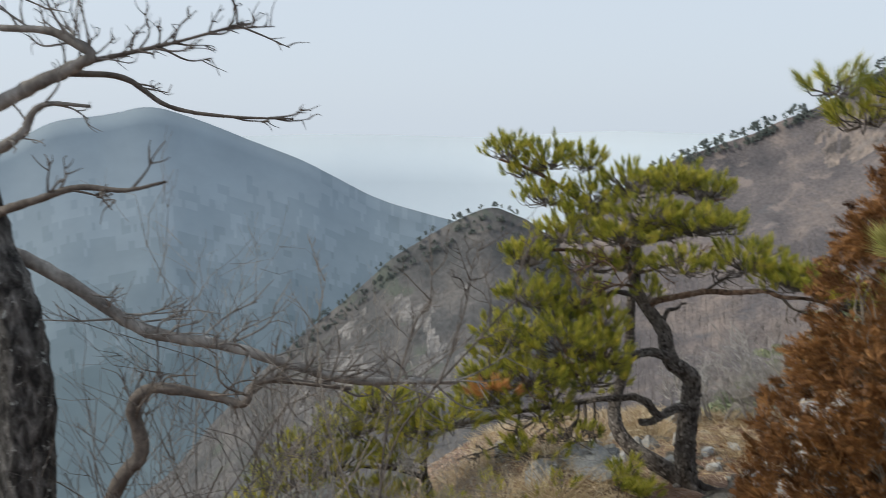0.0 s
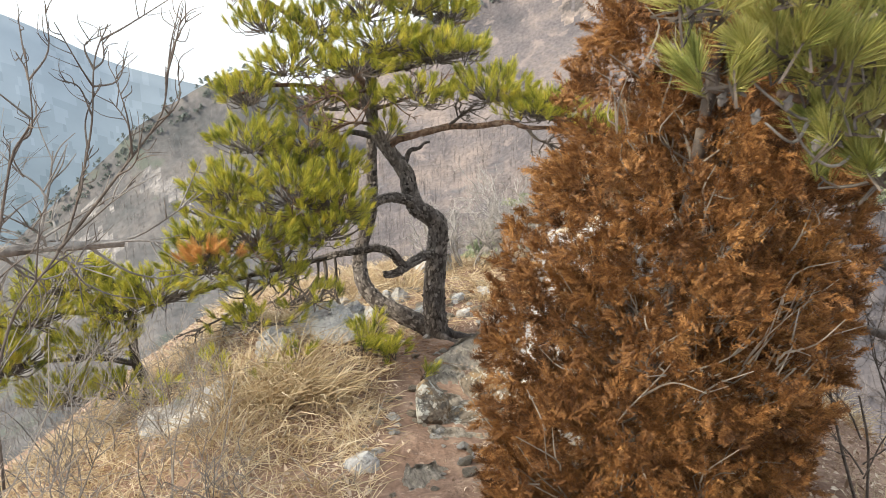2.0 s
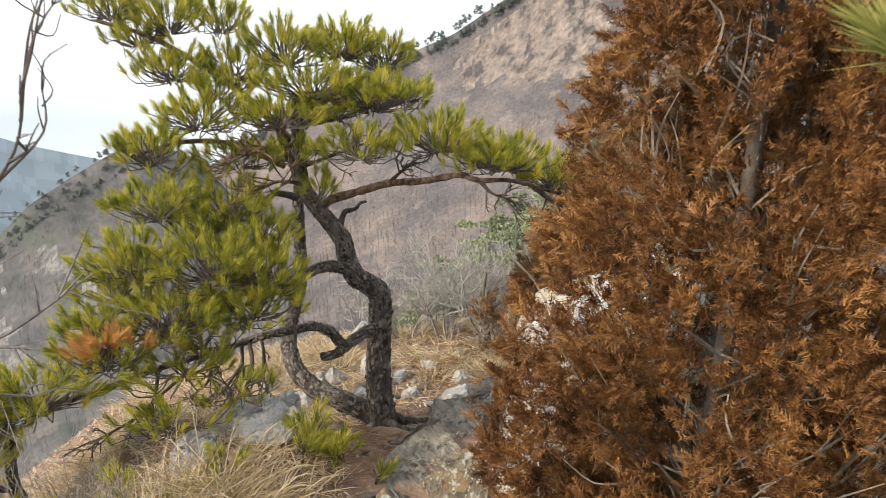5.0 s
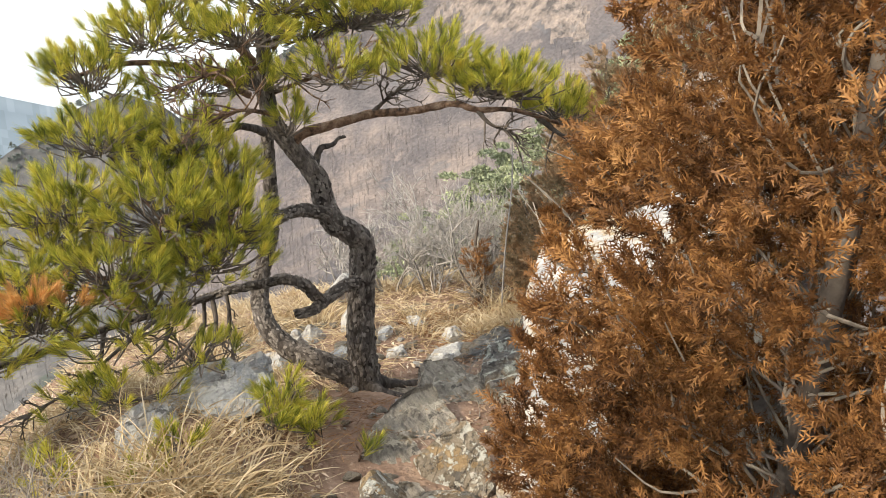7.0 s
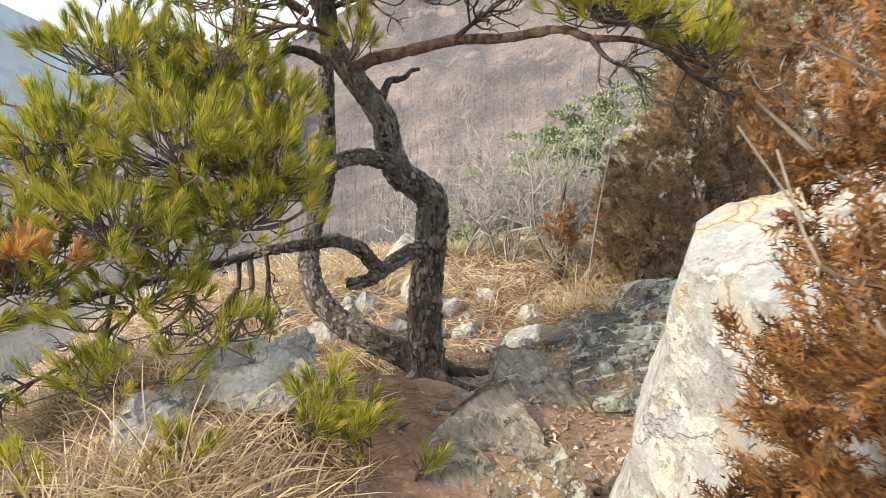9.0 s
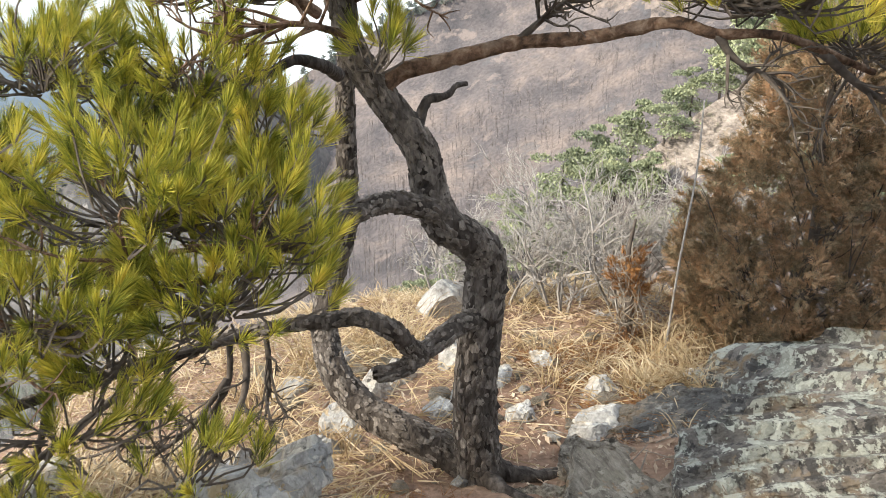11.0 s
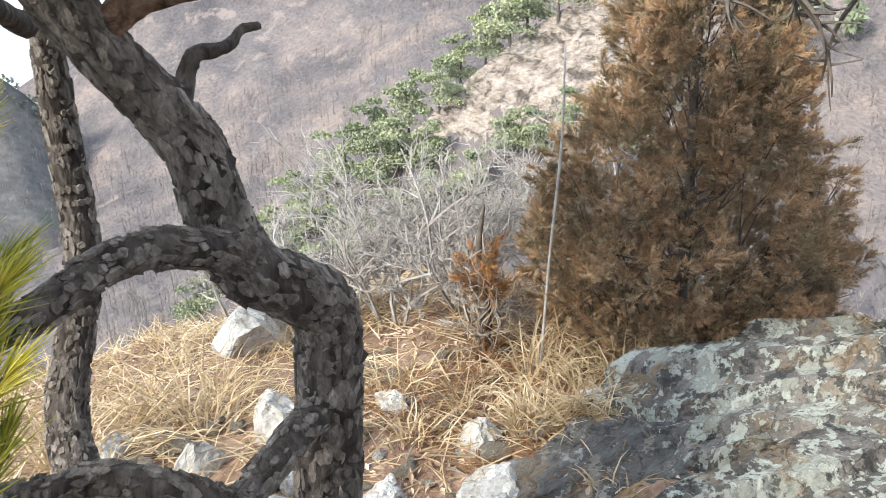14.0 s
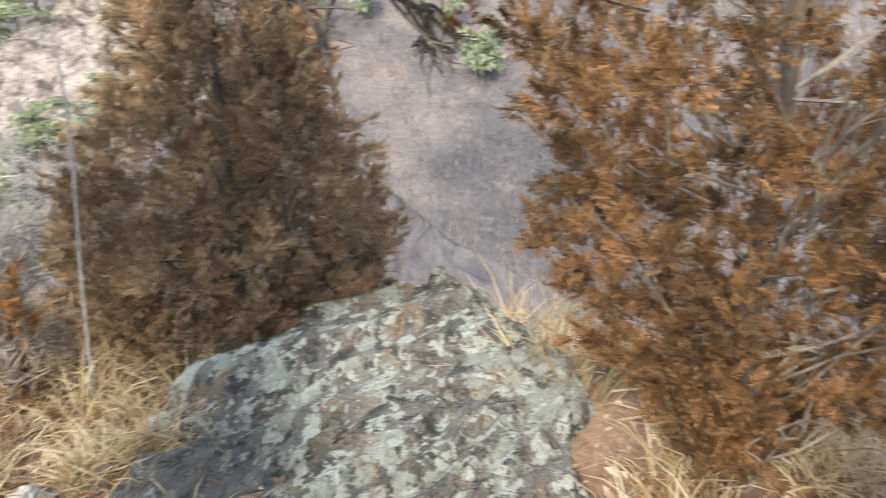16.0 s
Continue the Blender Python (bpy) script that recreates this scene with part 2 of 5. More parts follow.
SLABROCK = rockface("layered_slab_rock", [(0.3, (0.20, 0.18, 0.155)), (0.5, (0.37, 0.335, 0.285)), (0.7, (0.54, 0.49, 0.42))], [((0.33, 0.31, 0.24), 9, 0.55, 0.4), ((0.42, 0.29, 0.18), 10, 0.58, 0.75), ((0.11, 0.10, 0.09), 12, 0.63, 0.8), ((0.58, 0.53, 0.45), 16, 0.57, 0.8)], None, 5.0, (3.6, 0.9, 4.5), (0, 12, 0), 0.03)
DARKSLAB = rockface("dark_slab_rock", [(0.32, (0.085, 0.085, 0.085)), (0.5, (0.15, 0.148, 0.145)), (0.7, (0.29, 0.275, 0.25))], [((0.30, 0.27, 0.23), 9, 0.56, 0.8), ((0.42, 0.42, 0.39), 14, 0.58, 0.8), ((0.055, 0.055, 0.055), 6, 0.62, 0.7)], (0.24, 0.18, 0.12), 2.0, (1, 3.0, 4.0), (0, 10, 30), 0.02, 2.4)
NEEDLE = leafy("pine_needles", [(0.1, (0.07, 0.098, 0.02)), (0.38, (0.25, 0.275, 0.042)), (0.62, (0.54, 0.50, 0.075)), (0.95, (0.74, 0.62, 0.13))], glow=0.3, tone=11.0)
NEEDLE_NEAR = leafy("pale_pine_needles", [(0.15, (0.16, 0.19, 0.05)), (0.45, (0.32, 0.33, 0.09)), (0.8, (0.56, 0.52, 0.19))])
DRYNEEDLE = leafy("dead_orange_needles", [(0.2, (0.46, 0.22, 0.06)), (0.8, (0.74, 0.44, 0.17))])
RUST = leafy("dead_rust_scales", [(0.1, (0.06, 0.027, 0.012)), (0.4, (0.165, 0.076, 0.027)), (0.7, (0.31, 0.15, 0.05)), (1.0, (0.47, 0.26, 0.095))], glow=0.12, tone=7.0)
FADEDRUST = leafy("faded_rust_scales", [(0.1, (0.075, 0.052, 0.027)), (0.4, (0.17, 0.10, 0.05)), (0.7, (0.30, 0.155, 0.065)), (1.0, (0.44, 0.25, 0.105))], glow=0.12, tone=5.0)
DULLRUST = leafy("dull_brown_scales", [(0.1, (0.13, 0.115, 0.07)), (0.4, (0.255, 0.20, 0.125)), (0.7, (0.43, 0.28, 0.165)), (0.98, (0.54, 0.33, 0.19))], glow=0.15, tone=7.0)
STRAW = leafy("dry_straw", [(0.05, (0.23, 0.15, 0.08)), (0.45, (0.50, 0.39, 0.235)), (0.9, (0.78, 0.68, 0.50))], glow=0.3)
LITTER = leafy("fallen_leaves", [(0.05, (0.17, 0.10, 0.06)), (0.45, (0.42, 0.31, 0.22)), (0.9, (0.70, 0.60, 0.48))], glow=0.1)
# aerial haze put into the base colour: six blue tones, palest first
HAZESLOPE = [surface("far_haze_tinted_slope", [(0.35, tuple(0.91 * q for q in c)), (0.65, c)], 0.012, 1.0, 0.0, 1) for c in [(0.275 - 0.03 * i, 0.33 - 0.033 * i, 0.38 - 0.038 * i) for i in range(6)]]
# haze painted as a base colour close to the sky's
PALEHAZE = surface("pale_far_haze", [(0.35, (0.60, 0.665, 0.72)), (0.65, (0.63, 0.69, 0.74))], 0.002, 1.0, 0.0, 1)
PALETWIG = surface("pale_grey_twigs", [(0.3, (0.27, 0.25, 0.235)), (0.6, (0.45, 0.43, 0.41)), (0.8, (0.62, 0.60, 0.57))], 14, 0.9, 0.3, 60, dist=0.004)
MIDSLOPE = surface("wooded_mid_slope", [(0.33, (0.09, 0.095, 0.098)), (0.5, (0.14, 0.137, 0.138)), (0.66, (0.20, 0.185, 0.175))], 0.03, 1.0, 0.3, 0.3, spots=[(0.105, 0.122, 0.10)], spot_scale=0.02, spot_cut=0.56, dist=2)
# cliff rock with haze put into the colour: greyer, with less contrast
HAZECLIFF = surface("hazy_grey_cliff", [(0.36, (0.16, 0.16, 0.165)), (0.48, (0.25, 0.24, 0.235)), (0.62, (0.33, 0.315, 0.305))], 0.08, 1.0, 1.0, 0.3, (1, 1, 0.35), dist=4)
HILL = surface("bare_wooded_slope", [(0.34, (0.10, 0.095, 0.103)), (0.5, (0.173, 0.155, 0.158)), (0.66, (0.29, 0.24, 0.215))], 0.018, 1.0, 0.8, 0.45, dist=2.0, detail=12, spots=[(0.125, 0.125, 0.135), (0.26, 0.217, 0.20)], spot_scale=0.03, spot_cut=0.57)
CLIFF = surface("warm_cliff_rock", [(0.40, (0.12, 0.108, 0.105)), (0.49, (0.26, 0.22, 0.20)), (0.64, (0.40, 0.33, 0.285))], 0.09, 1.0, 1.0, 0.3, (1, 1, 0.35), dist=4, spots=[(0.21, 0.195, 0.19)], spot_scale=0.06, spot_cut=0.57)
SCARP = surface("cream_crag_rock", [(0.39, (0.15, 0.13, 0.115)), (0.48, (0.42, 0.36, 0.315)), (0.64, (0.62, 0.55, 0.49))], 0.8, 0.95, 1.0, 2.5, (1, 1, 1.6), dist=0.8, warped=0.6, spots=[(0.36, 0.29, 0.21), (0.30, 0.29, 0.20)], spot_scale=0.8, spot_cut=0.6)
# pine green paled and greyed: the haze before it is in the colour
HAZEPINE = surface("haze_paled_pine_foliage", [(0.3, (0.24, 0.275, 0.19)), (0.52, (0.36, 0.40, 0.245)), (0.72, (0.50, 0.51, 0.27))], 0.35, 0.95, 0.2, 2.0, island=0.25)
# mist painted into the foliage colour of the mountainside pines
MISTPINE = surface("misty_pine_foliage", [(0.3, (0.16, 0.195, 0.14)), (0.7, (0.27, 0.305, 0.18))], 0.1, 1.0, 0.0, 2.0, island=0.2)
CRESTPINE = surface("far_crest_pines", [(0.3, (0.15, 0.175, 0.165)), (0.7, (0.20, 0.225, 0.20))], 0.6, 1.0, 0.0, 2.0, island=0.2)
FARTREE = surface("distant_bare_trunks", [(0.3, (0.12, 0.108, 0.105)), (0.7, (0.30, 0.27, 0.255))], 0.6, 1.0, 0.0, 2.0, island=0.5)


# ---- mesh helpers ----
def solid(name, verts, faces, material, parent=None, smooth=False):
    me = bpy.data.meshes.new(name)
    me.from_pydata(np.asarray(verts).tolist() if isinstance(verts, np.ndarray) else verts, [], faces.tolist() if isinstance(faces, np.ndarray) else faces)
    me.materials.append(material)
    if smooth:
        me.shade_smooth()
    ob = new(name, me)
    if parent:
        ob.parent = parent
    return ob


def join(pieces):
    """Several (verts, faces) as one."""
    vs, fs, k = [], [], 0
    for v, f in pieces:
        vs.append(np.asarray(v))
        fs += [tuple(i + k for i in q) for q in (f.tolist() if isinstance(f, np.ndarray) else f)]
        k += len(v)
    return np.concatenate(vs), fs


def spline(pts, steps):
    """A smooth line through the points."""
    p = np.array(pts, float)
    p = np.vstack([2 * p[0] - p[1], p, 2 * p[-1] - p[-2]])
    out = []
    for i in range(1, len(p) - 2):
        for s in np.arange(steps) / steps:
            q0, q1, q2, q3 = p[i - 1:i + 3]
            out.append(0.5 * (2 * q1 + (q2 - q0) * s + (2 * q0 - 5 * q1 + 4 * q2 - q3) * s * s + (3 * q1 - q0 - 3 * q2 + q3) * s ** 3))
    return np.array(out + [p[-2]])


def tube(pts, r0, r1, sides=8, steps=5, rough=0.0, seed=0, power=1.0):
    """A tapered, slightly knotty limb along the points, closed at both ends."""
    line = spline(pts, steps) if steps > 1 else np.array(pts, float)
    n = len(line)
    d = np.gradient(line, axis=0)
    d /= np.linalg.norm(d, axis=1)[:, None] + 1e-9
    ref = np.array([0.31, 0.87, 0.39])
    u = np.cross(d, ref)
    u /= np.linalg.norm(u, axis=1)[:, None] + 1e-9
    w = np.cross(d, u)
    rad = r0 + (r1 - r0) * np.linspace(0, 1, n) ** power
    g = np.random.default_rng(seed)
    ang = np.linspace(0, 2 * np.pi, sides, endpoint=False)
    wob = 1 + rough * g.normal(size=(n, sides))
    ring = line[:, None] + (rad[:, None] * wob)[..., None] * (np.cos(ang)[None, :, None] * u[:, None] + np.sin(ang)[None, :, None] * w[:, None])
    v = ring.reshape(-1, 3)
    f = [(i * sides + j, i * sides + (j + 1) % sides, (i + 1) * sides + (j + 1) % sides, (i + 1) * sides + j) for i in range(n - 1) for j in range(sides)]
    f.append(tuple(range(sides))[::-1])
    f.append(tuple((n - 1) * sides + j for j in range(sides)))
    return v, f


def unit(v):
    return v / (np.linalg.norm(v, axis=-1, keepdims=True) + 1e-9)


def needles(pos, way, count, length, width, g, lo=0.06, hi=0.82, along=0.05):
    """Brushes of needles round the ends of twigs: a thin bent blade each."""
    t = len(pos)
    p, d = np.repeat(pos, count, 0), np.repeat(unit(way), count, 0)
    k = t * count
    side = unit(np.cross(d, unit(g.normal(size=(k, 3)))))
    s = g.random(k)
    a = lo + (hi - lo) * (1 - s) ** 0.8 * g.random(k) ** 0.6
    out = unit(d * np.cos(a)[:, None] + side * np.sin(a)[:, None])
    base = p - d * (along * (1 - s))[:, None]
    ln = length * (0.7 + 0.5 * g.random(k))[:, None]
    flat = unit(np.cross(out, unit(g.normal(size=(k, 3))))) * width / 2
    mid = base + out * ln * 0.4 + np.array([0, 0, -0.03]) * ln
    tip = base + out * ln + np.array([0, 0, -0.10]) * ln
    v = np.stack([base, mid + flat, tip, mid - flat], 1).reshape(-1, 3)
    f = (np.arange(k)[:, None] * 4 + np.array([0, 1, 2, 3])).tolist()
    return v, f


def inside(g, n, low=0.35):
    """Points in the unit ball, more of them near its skin and in its upper half."""
    p = unit(g.normal(size=(n, 3)))
    p[:, 2] = np.where(p[:, 2] < -0.3, -p[:, 2] * 0.6, p[:, 2])
    return p * (low + (1 - low) * g.random(n) ** 0.5)[:, None]


def needle_pad(parent, centre, size, tufts, g, material=None, length=0.068, width=0.0021, count=84, root=None, name="needle_pad"):
    """One cloud of a pine's crown: twigs that fan out from its heart, each with a brush of needles at its end."""
    c = np.array(centre, float)
    p = inside(g, tufts) * np.array(size)
    pos = c + p
    heart = c + np.array([0, 0, -0.55 * size[2]]) if root is None else np.array(root)
    way = unit(unit(p) * 0.75 + np.array([0, 0, 0.95]) + 0.24 * g.normal(size=(tufts, 3)))
    ob = tagged(solid(name, *needles(pos, way, count, length, width, g), material or NEEDLE, parent), kind="stuff")
    tw = []
    for q, w in zip(pos, way):
        m = heart + (q - heart) * 0.55 + g.normal(size=3) * 0.025 - np.array([0, 0, 0.02])
        tw.append(tube([heart + (q - heart) * (0.1 + 0.25 * g.random()), m, q - w * 0.03, q], 0.0038, 0.0018, 3, 2))
    tagged(solid("twigwork", *join(tw), DARKWOOD, ob), kind="stuff")
    return ob


def limb(name, parent, pts, r0, r1, material, sides=9, rough=0.05, steps=5, seed=1, power=1.0):
    return solid(name, *tube(pts, r0, r1, sides, steps, rough, seed, power), material, parent, True)


def thing(name, at, label, category, group=""):
    return tagged(new(name), label, category, group)


def rock(name, at, size, seed, material, label="", planes=(), cuts=9, turn=(0, 0, 0), rough=0.05, level=4, parent=None, fine=0.012, group="", flat=1.0, strata=None):
    """A stone: a ball cut flat by planes, with cracked and pitted faces."""
    g = np.random.default_rng(seed)
    bm = bmesh.new()
    bmesh.ops.create_icosphere(bm, subdivisions=level, radius=1.25)
    v = np.array([q.co for q in bm.verts])
    f = [tuple(q.index for q in p.verts) for p in bm.faces]
    bm.free()
    ns = [unit(np.array(n, float)) for n, _ in planes] + list(unit(g.normal(size=(cuts, 3)) * np.array([1, 1, flat])))
    ds = [d for _, d in planes] + list(0.62 + 0.33 * g.random(cuts))
    for n, d in zip(ns, ds):
        over = v @ n - d
        v = v - np.where(over > 0, over, 0)[:, None] * n
    v = v * np.array(size)
    sm = max(size)
    for i, q in enumerate(v):
        k = Vector(q * (2.2 / sm)) + Vector((seed * 3.1, 0, 0))
        v[i] = q * (1 + rough * noise.noise(k)) + np.array(noise.noise_vector(k * 3.2)) * fine + np.array(noise.noise_vector(k * 9)) * fine * 0.45
    if strata:
        # beds of rock that weather back in steps
        n, step, keep = unit(np.array(strata[0], float)), strata[1], strata[2]
        h = v @ n + np.array([noise.noise(Vector(q * 3.5) + Vector((seed, 5, 0))) for q in v]) * step * 0.9
        k = np.floor(h / step)
        r = h / step - k
        r = np.clip((r - 0.5) / 0.22, -0.5, 0.5) + 0.5
        v = v + (keep * ((k + r) * step - h))[:, None] * n
    m = np.array(Euler([radians(x) for x in turn]).to_matrix())
    ob = solid(name, v @ m.T, f, material, parent)
    ob.location = at
    if not parent:
        tagged(ob, label, "rock", group)
    return ob


def bark_plates(parent, pts, r0, r1, count, seed, power=1.0, size=0.016):
    """Raised flakes of bark on a trunk, with dark fissures left between them."""
    g = np.random.default_rng(seed)
    line = spline(pts, 8)
    n = len(line)
    d = unit(np.gradient(line, axis=0))
    u = unit(np.cross(d, np.array([0.31, 0.87, 0.39])))
    w = np.cross(d, u)
    rad = r0 + (r1 - r0) * np.linspace(0, 1, n) ** power
    vs, fs = [], []
    for k in range(count):
        i = min(n - 1, int(n * g.random() ** 1.15))
        a = g.random() * 2 * np.pi
        o = u[i] * math.cos(a) + w[i] * math.sin(a)
        t = np.cross(d[i], o)
        c = line[i] + o * rad[i] * 0.99
        s1, s2 = size * (0.7 + 1.7 * g.random() ** 1.6), size * (0.35 + 0.65 * g.random())
        h = 0.002 + 0.005 * g.random()
        slant = g.normal() * 0.08
        b = len(vs) * 12
        ring = []
        for lift, shrink in ((-0.006, 1.0), (h, 0.8)):
            for j in range(6):
                q = j * math.pi / 3 + 0.3 * g.normal()
                shrink = shrink * (0.86 + 0.28 * g.random())
                x, y = s1 * math.cos(q) * shrink, s2 * math.sin(q) * shrink
                ring.append(c + d[i] * x + t * y + o * (lift - y * y / (2 * rad[i] + 0.01) + slant * x))
        vs.append(np.array(ring))
        fs += [(b + j, b + (j + 1) % 6, b + 6 + (j + 1) % 6, b + 6 + j) for j in range(6)] + [tuple(b + 6 + j for j in range(6))]
    return tagged(solid("bark", np.concatenate(vs), fs, PLATE, parent), kind="stuff")


# ---- the ground ----
def trail_x(y):
    return 0.06 + 0.31 * np.clip(y, -8, 9)


def soft(v, k=0.35):
    return k * np.logaddexp(0, np.asarray(v, float) / k)


def bump_at(x, y, cx, cy, r, h):
    return h * np.exp(-((x - cx) ** 2 + (y - cy) ** 2) / (r * r))


def ground_z(x, y):
    """Height of the ridge under the trail, falling away on three sides into the valleys."""
    x, y = np.asarray(x, float), np.asarray(y, float)
    z = -0.2 * np.clip(y, -30, 5.4) - 0.11 * soft(y - 5.4, 0.2)
    t = trail_x(y)
    left, right = t - 1.45 - 0.5 * np.clip(y - 3.6, 0, 1) - x, x - t - 2.1
    z = z - 0.75 * soft(left, 0.4) - 0.85 * soft(right, 0.4) - 0.6 * soft(y - 8.2, 0.4)
    z = z + bump_at(x, y, 0.75, 4.85, 0.55, 0.30) + bump_at(x, y, 0.35, 3.9, 0.5, 0.10) + bump_at(x, y, 0.42, 5.35, 0.55, 0.26) + bump_at(x, y, 3.1, 5.2, 0.7, 0.12) + bump_at(x, y, 1.9, 2.8, 0.6, 0.06) + bump_at(x, y, 3.5, 4.45, 0.55, 0.30)
    z = z + 0.03 * np.sin(3.1 * x + 1.3 * y) * np.sin(2.3 * y - 0.7 * x) + 0.015 * np.sin(9 * x + 2) * np.sin(8 * y)
    deep = 1200.0
    return np.where(z < -20, -20 - (deep - 20) * (1 - np.exp((z + 20) / deep)), z)


CX, CY, SEG = 1.2, 4.0, 400
rings = 0.04 * 1.052 ** np.arange(226)
ang = np.linspace(0, 2 * np.pi, SEG, endpoint=False)
gx, gy = CX + rings[:, None] * np.sin(ang), CY + rings[:, None] * np.cos(ang)
gz = ground_z(gx, gy)
gv = np.vstack([np.stack([gx, gy, gz], -1).reshape(-1, 3), [[CX, CY, float(ground_z(CX, CY))]]])
near = np.hypot(gv[:, 0] - CX, gv[:, 1] - CY) < 14
for i in np.nonzero(near)[0]:
    k = Vector(gv[i])
    gv[i, 2] += 0.022 * noise.noise(k * 3.5) + 0.012 * noise.noise(k * 11)
gf = [(i * SEG + j, i * SEG + (j + 1) % SEG, (i + 1) * SEG + (j + 1) % SEG, (i + 1) * SEG + j) for i in range(len(rings) - 1) for j in range(SEG)]
gf += [(len(gv) - 1, (j + 1) % SEG, j) for j in range(SEG)]
ground = tagged(solid("ground", gv, gf, DIRT, None, True), "bare reddish soil of a ridge trail falling into wooded valleys", "ground", kind="structure")
ground.data.materials.append(MIDSLOPE)
ground.data.polygons.foreach_set("material_index", [1 if i // SEG > 122 and i < len(gf) - SEG else 0 for i in range(len(gf))])


# ---- mountains ----
def mountain(name, crest, d_crest, d_foot, el_foot, materials, which, label, step=0.3, rows=60, rug=0.03, seed=0, power=0.8, ease=2):
    """A slope seen from the ridge: its crest is given by bearing and height in degrees, its foot lies nearer and lower."""
    az = np.arange(crest[0][0], crest[-1][0] + 1e-6, step)
    ce = np.interp(az, [c[0] for c in crest], [c[1] for c in crest])
    ce = np.convolve(np.pad(ce, ease, mode="edge"), np.ones(2 * ease + 1) / (2 * ease + 1), mode="valid") if ease else ce
    v, (na, nr) = [], (len(az), rows)
    for r in range(-5, rows):
        s = max(r, 0) / (rows - 1)
        for a, e in zip(az, ce):
            dist = d_crest + (d_foot - d_crest) * s - min(r, 0) * d_crest * 0.06
            el = e + (el_foot - e) * s ** power
            k = Vector((a * 0.12 + seed, s * 5.0, seed))
            el_n = el + (noise.fractal(k * 1.6, 1.0, 2.0, 5) * 60 * rug * min(1, 0.25 + 2.5 * s) if r >= 0 else 0)
            z = 1.5 + dist * math.tan(radians(el_n)) + min(r, 0) * d_crest * 0.05
            v.append((dist * math.sin(radians(a)), dist * math.cos(radians(a)), z))
    rr = rows + 5
    f = [(i * na + j, i * na + j + 1, (i + 1) * na + j + 1, (i + 1) * na + j) for i in range(rr - 1) for j in range(na - 1)]
    ob = solid(name, v, f, materials[0], None, True)
    for m in materials[1:]:
        ob.data.materials.append(m)
    if which:
        idx = []
        for i in range(rr - 1):
            s = max(i - 5, 0) / (rows - 1)
            for j in range(na - 1):
                idx.append(which(az[j], ce[j] + (el_foot - ce[j]) * s ** power, s))
        ob.data.polygons.foreach_set("material_index", idx)
    return tagged(ob, label, "mountain", kind="structure")


def mottled(a, e, k, seed):
    return noise.fractal(Vector((a * k, e * k, seed)), 1.0, 2.0, 4)


def right_cliff(a, e):
    """The pale cliff under the crest, and a lower one beyond it."""
    top = float(np.interp(a, [24, 26, 29, 34, 40], [-0.3, 0.7, 3.0, 4.4, 3.0])) + 0.7 * mottled(a, e, 0.9, 2)
    return 25.6 + 1.8 * mottled(a, e, 0.7, 9) < a < 35.5 + 2 * mottled(a, e, 0.7, 11) and -1.25 + 0.9 * mottled(a, e, 0.6, 5) - 0.12 * abs(a - 29) < e < top or ((a - 46) / 3.2) ** 2 + ((e + 1.9) / 2.1) ** 2 + 1.6 * mottled(a, e, 0.8, 2) < 0.6


# painted haze thins downwards: slope tones darken as the elevation drops
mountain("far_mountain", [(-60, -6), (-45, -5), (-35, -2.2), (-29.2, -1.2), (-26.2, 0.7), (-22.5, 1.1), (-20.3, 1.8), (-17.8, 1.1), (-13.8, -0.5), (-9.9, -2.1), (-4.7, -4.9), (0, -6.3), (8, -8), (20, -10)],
         1700, 700, -28, HAZESLOPE, lambda a, e, s: min(5, int(max(0.0, (-e - 2 + 3 * mottled(a, e, 0.9, 6)) / 2.6))), "far blue mountain in thick haze", rug=0.004, seed=3, ease=6, step=0.2)
# added ring in painted haze that covers the sky below the horizon
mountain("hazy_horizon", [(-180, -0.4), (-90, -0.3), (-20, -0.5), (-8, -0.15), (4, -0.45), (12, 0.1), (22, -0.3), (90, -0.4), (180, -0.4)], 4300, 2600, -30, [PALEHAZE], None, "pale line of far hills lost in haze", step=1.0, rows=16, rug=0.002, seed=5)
mountain("middle_ridge", [(-60, -30), (-40, -29), (-28, -27), (-20, -23), (-12.7, -16.3), (-7.7, -12.5), (-3.9, -9.3), (0.7, -6.6), (3.5, -5.5), (6.4, -6.4), (9, -9), (12, -13), (16, -19), (22, -26)],
         520, 260, -30, [MIDSLOPE, HAZECLIFF], lambda a, e, s: 1 if a < 2 and 0.05 < s < 0.5 and mottled(a, e, 0.35, 4) + 0.35 * math.exp(-((a + 6) / 4) ** 2) > 0.42 else 0,
         "steep wooded ridge with grey cliffs in haze", rug=0.012, seed=8)
mountain("right_mountain", [(2, -11), (8, -7), (12, -4.6), (16.2, -2), (20.2, -0.6), (25.2, 1.6), (28.8, 4), (33, 6.5), (45, 9), (60, 10), (80, 9), (110, 6), (150, 2)],
         620, 110, -30, [HILL, CLIFF], lambda a, e, s: 1 if right_cliff(a, e) else 0,
         "bare brown wooded mountainside with a pale cliff", rug=0.014, seed=15, rows=120, step=0.22)
mountain("crag_spur", [(14, -26), (20, -20.5), (25, -17.2), (28.5, -15), (32.8, -11.6), (37, -8), (42, -4.2), (45, -2.6), (48, -4.6), (52, -9), (58, -15), (66, -21), (80, -27)],
         62, 34, -36, [HILL, SCARP], lambda a, e, s: 1 if 29.5 < a < 49 and s < 0.42 + 0.25 * mottled(a, e, 0.5, 7) and e > -12.4 + 2 * mottled(a, e, 0.7, 3) else 0,
         "cream rock crag on a wooded spur", step=0.14, rows=90, rug=0.022, seed=21, ease=0)


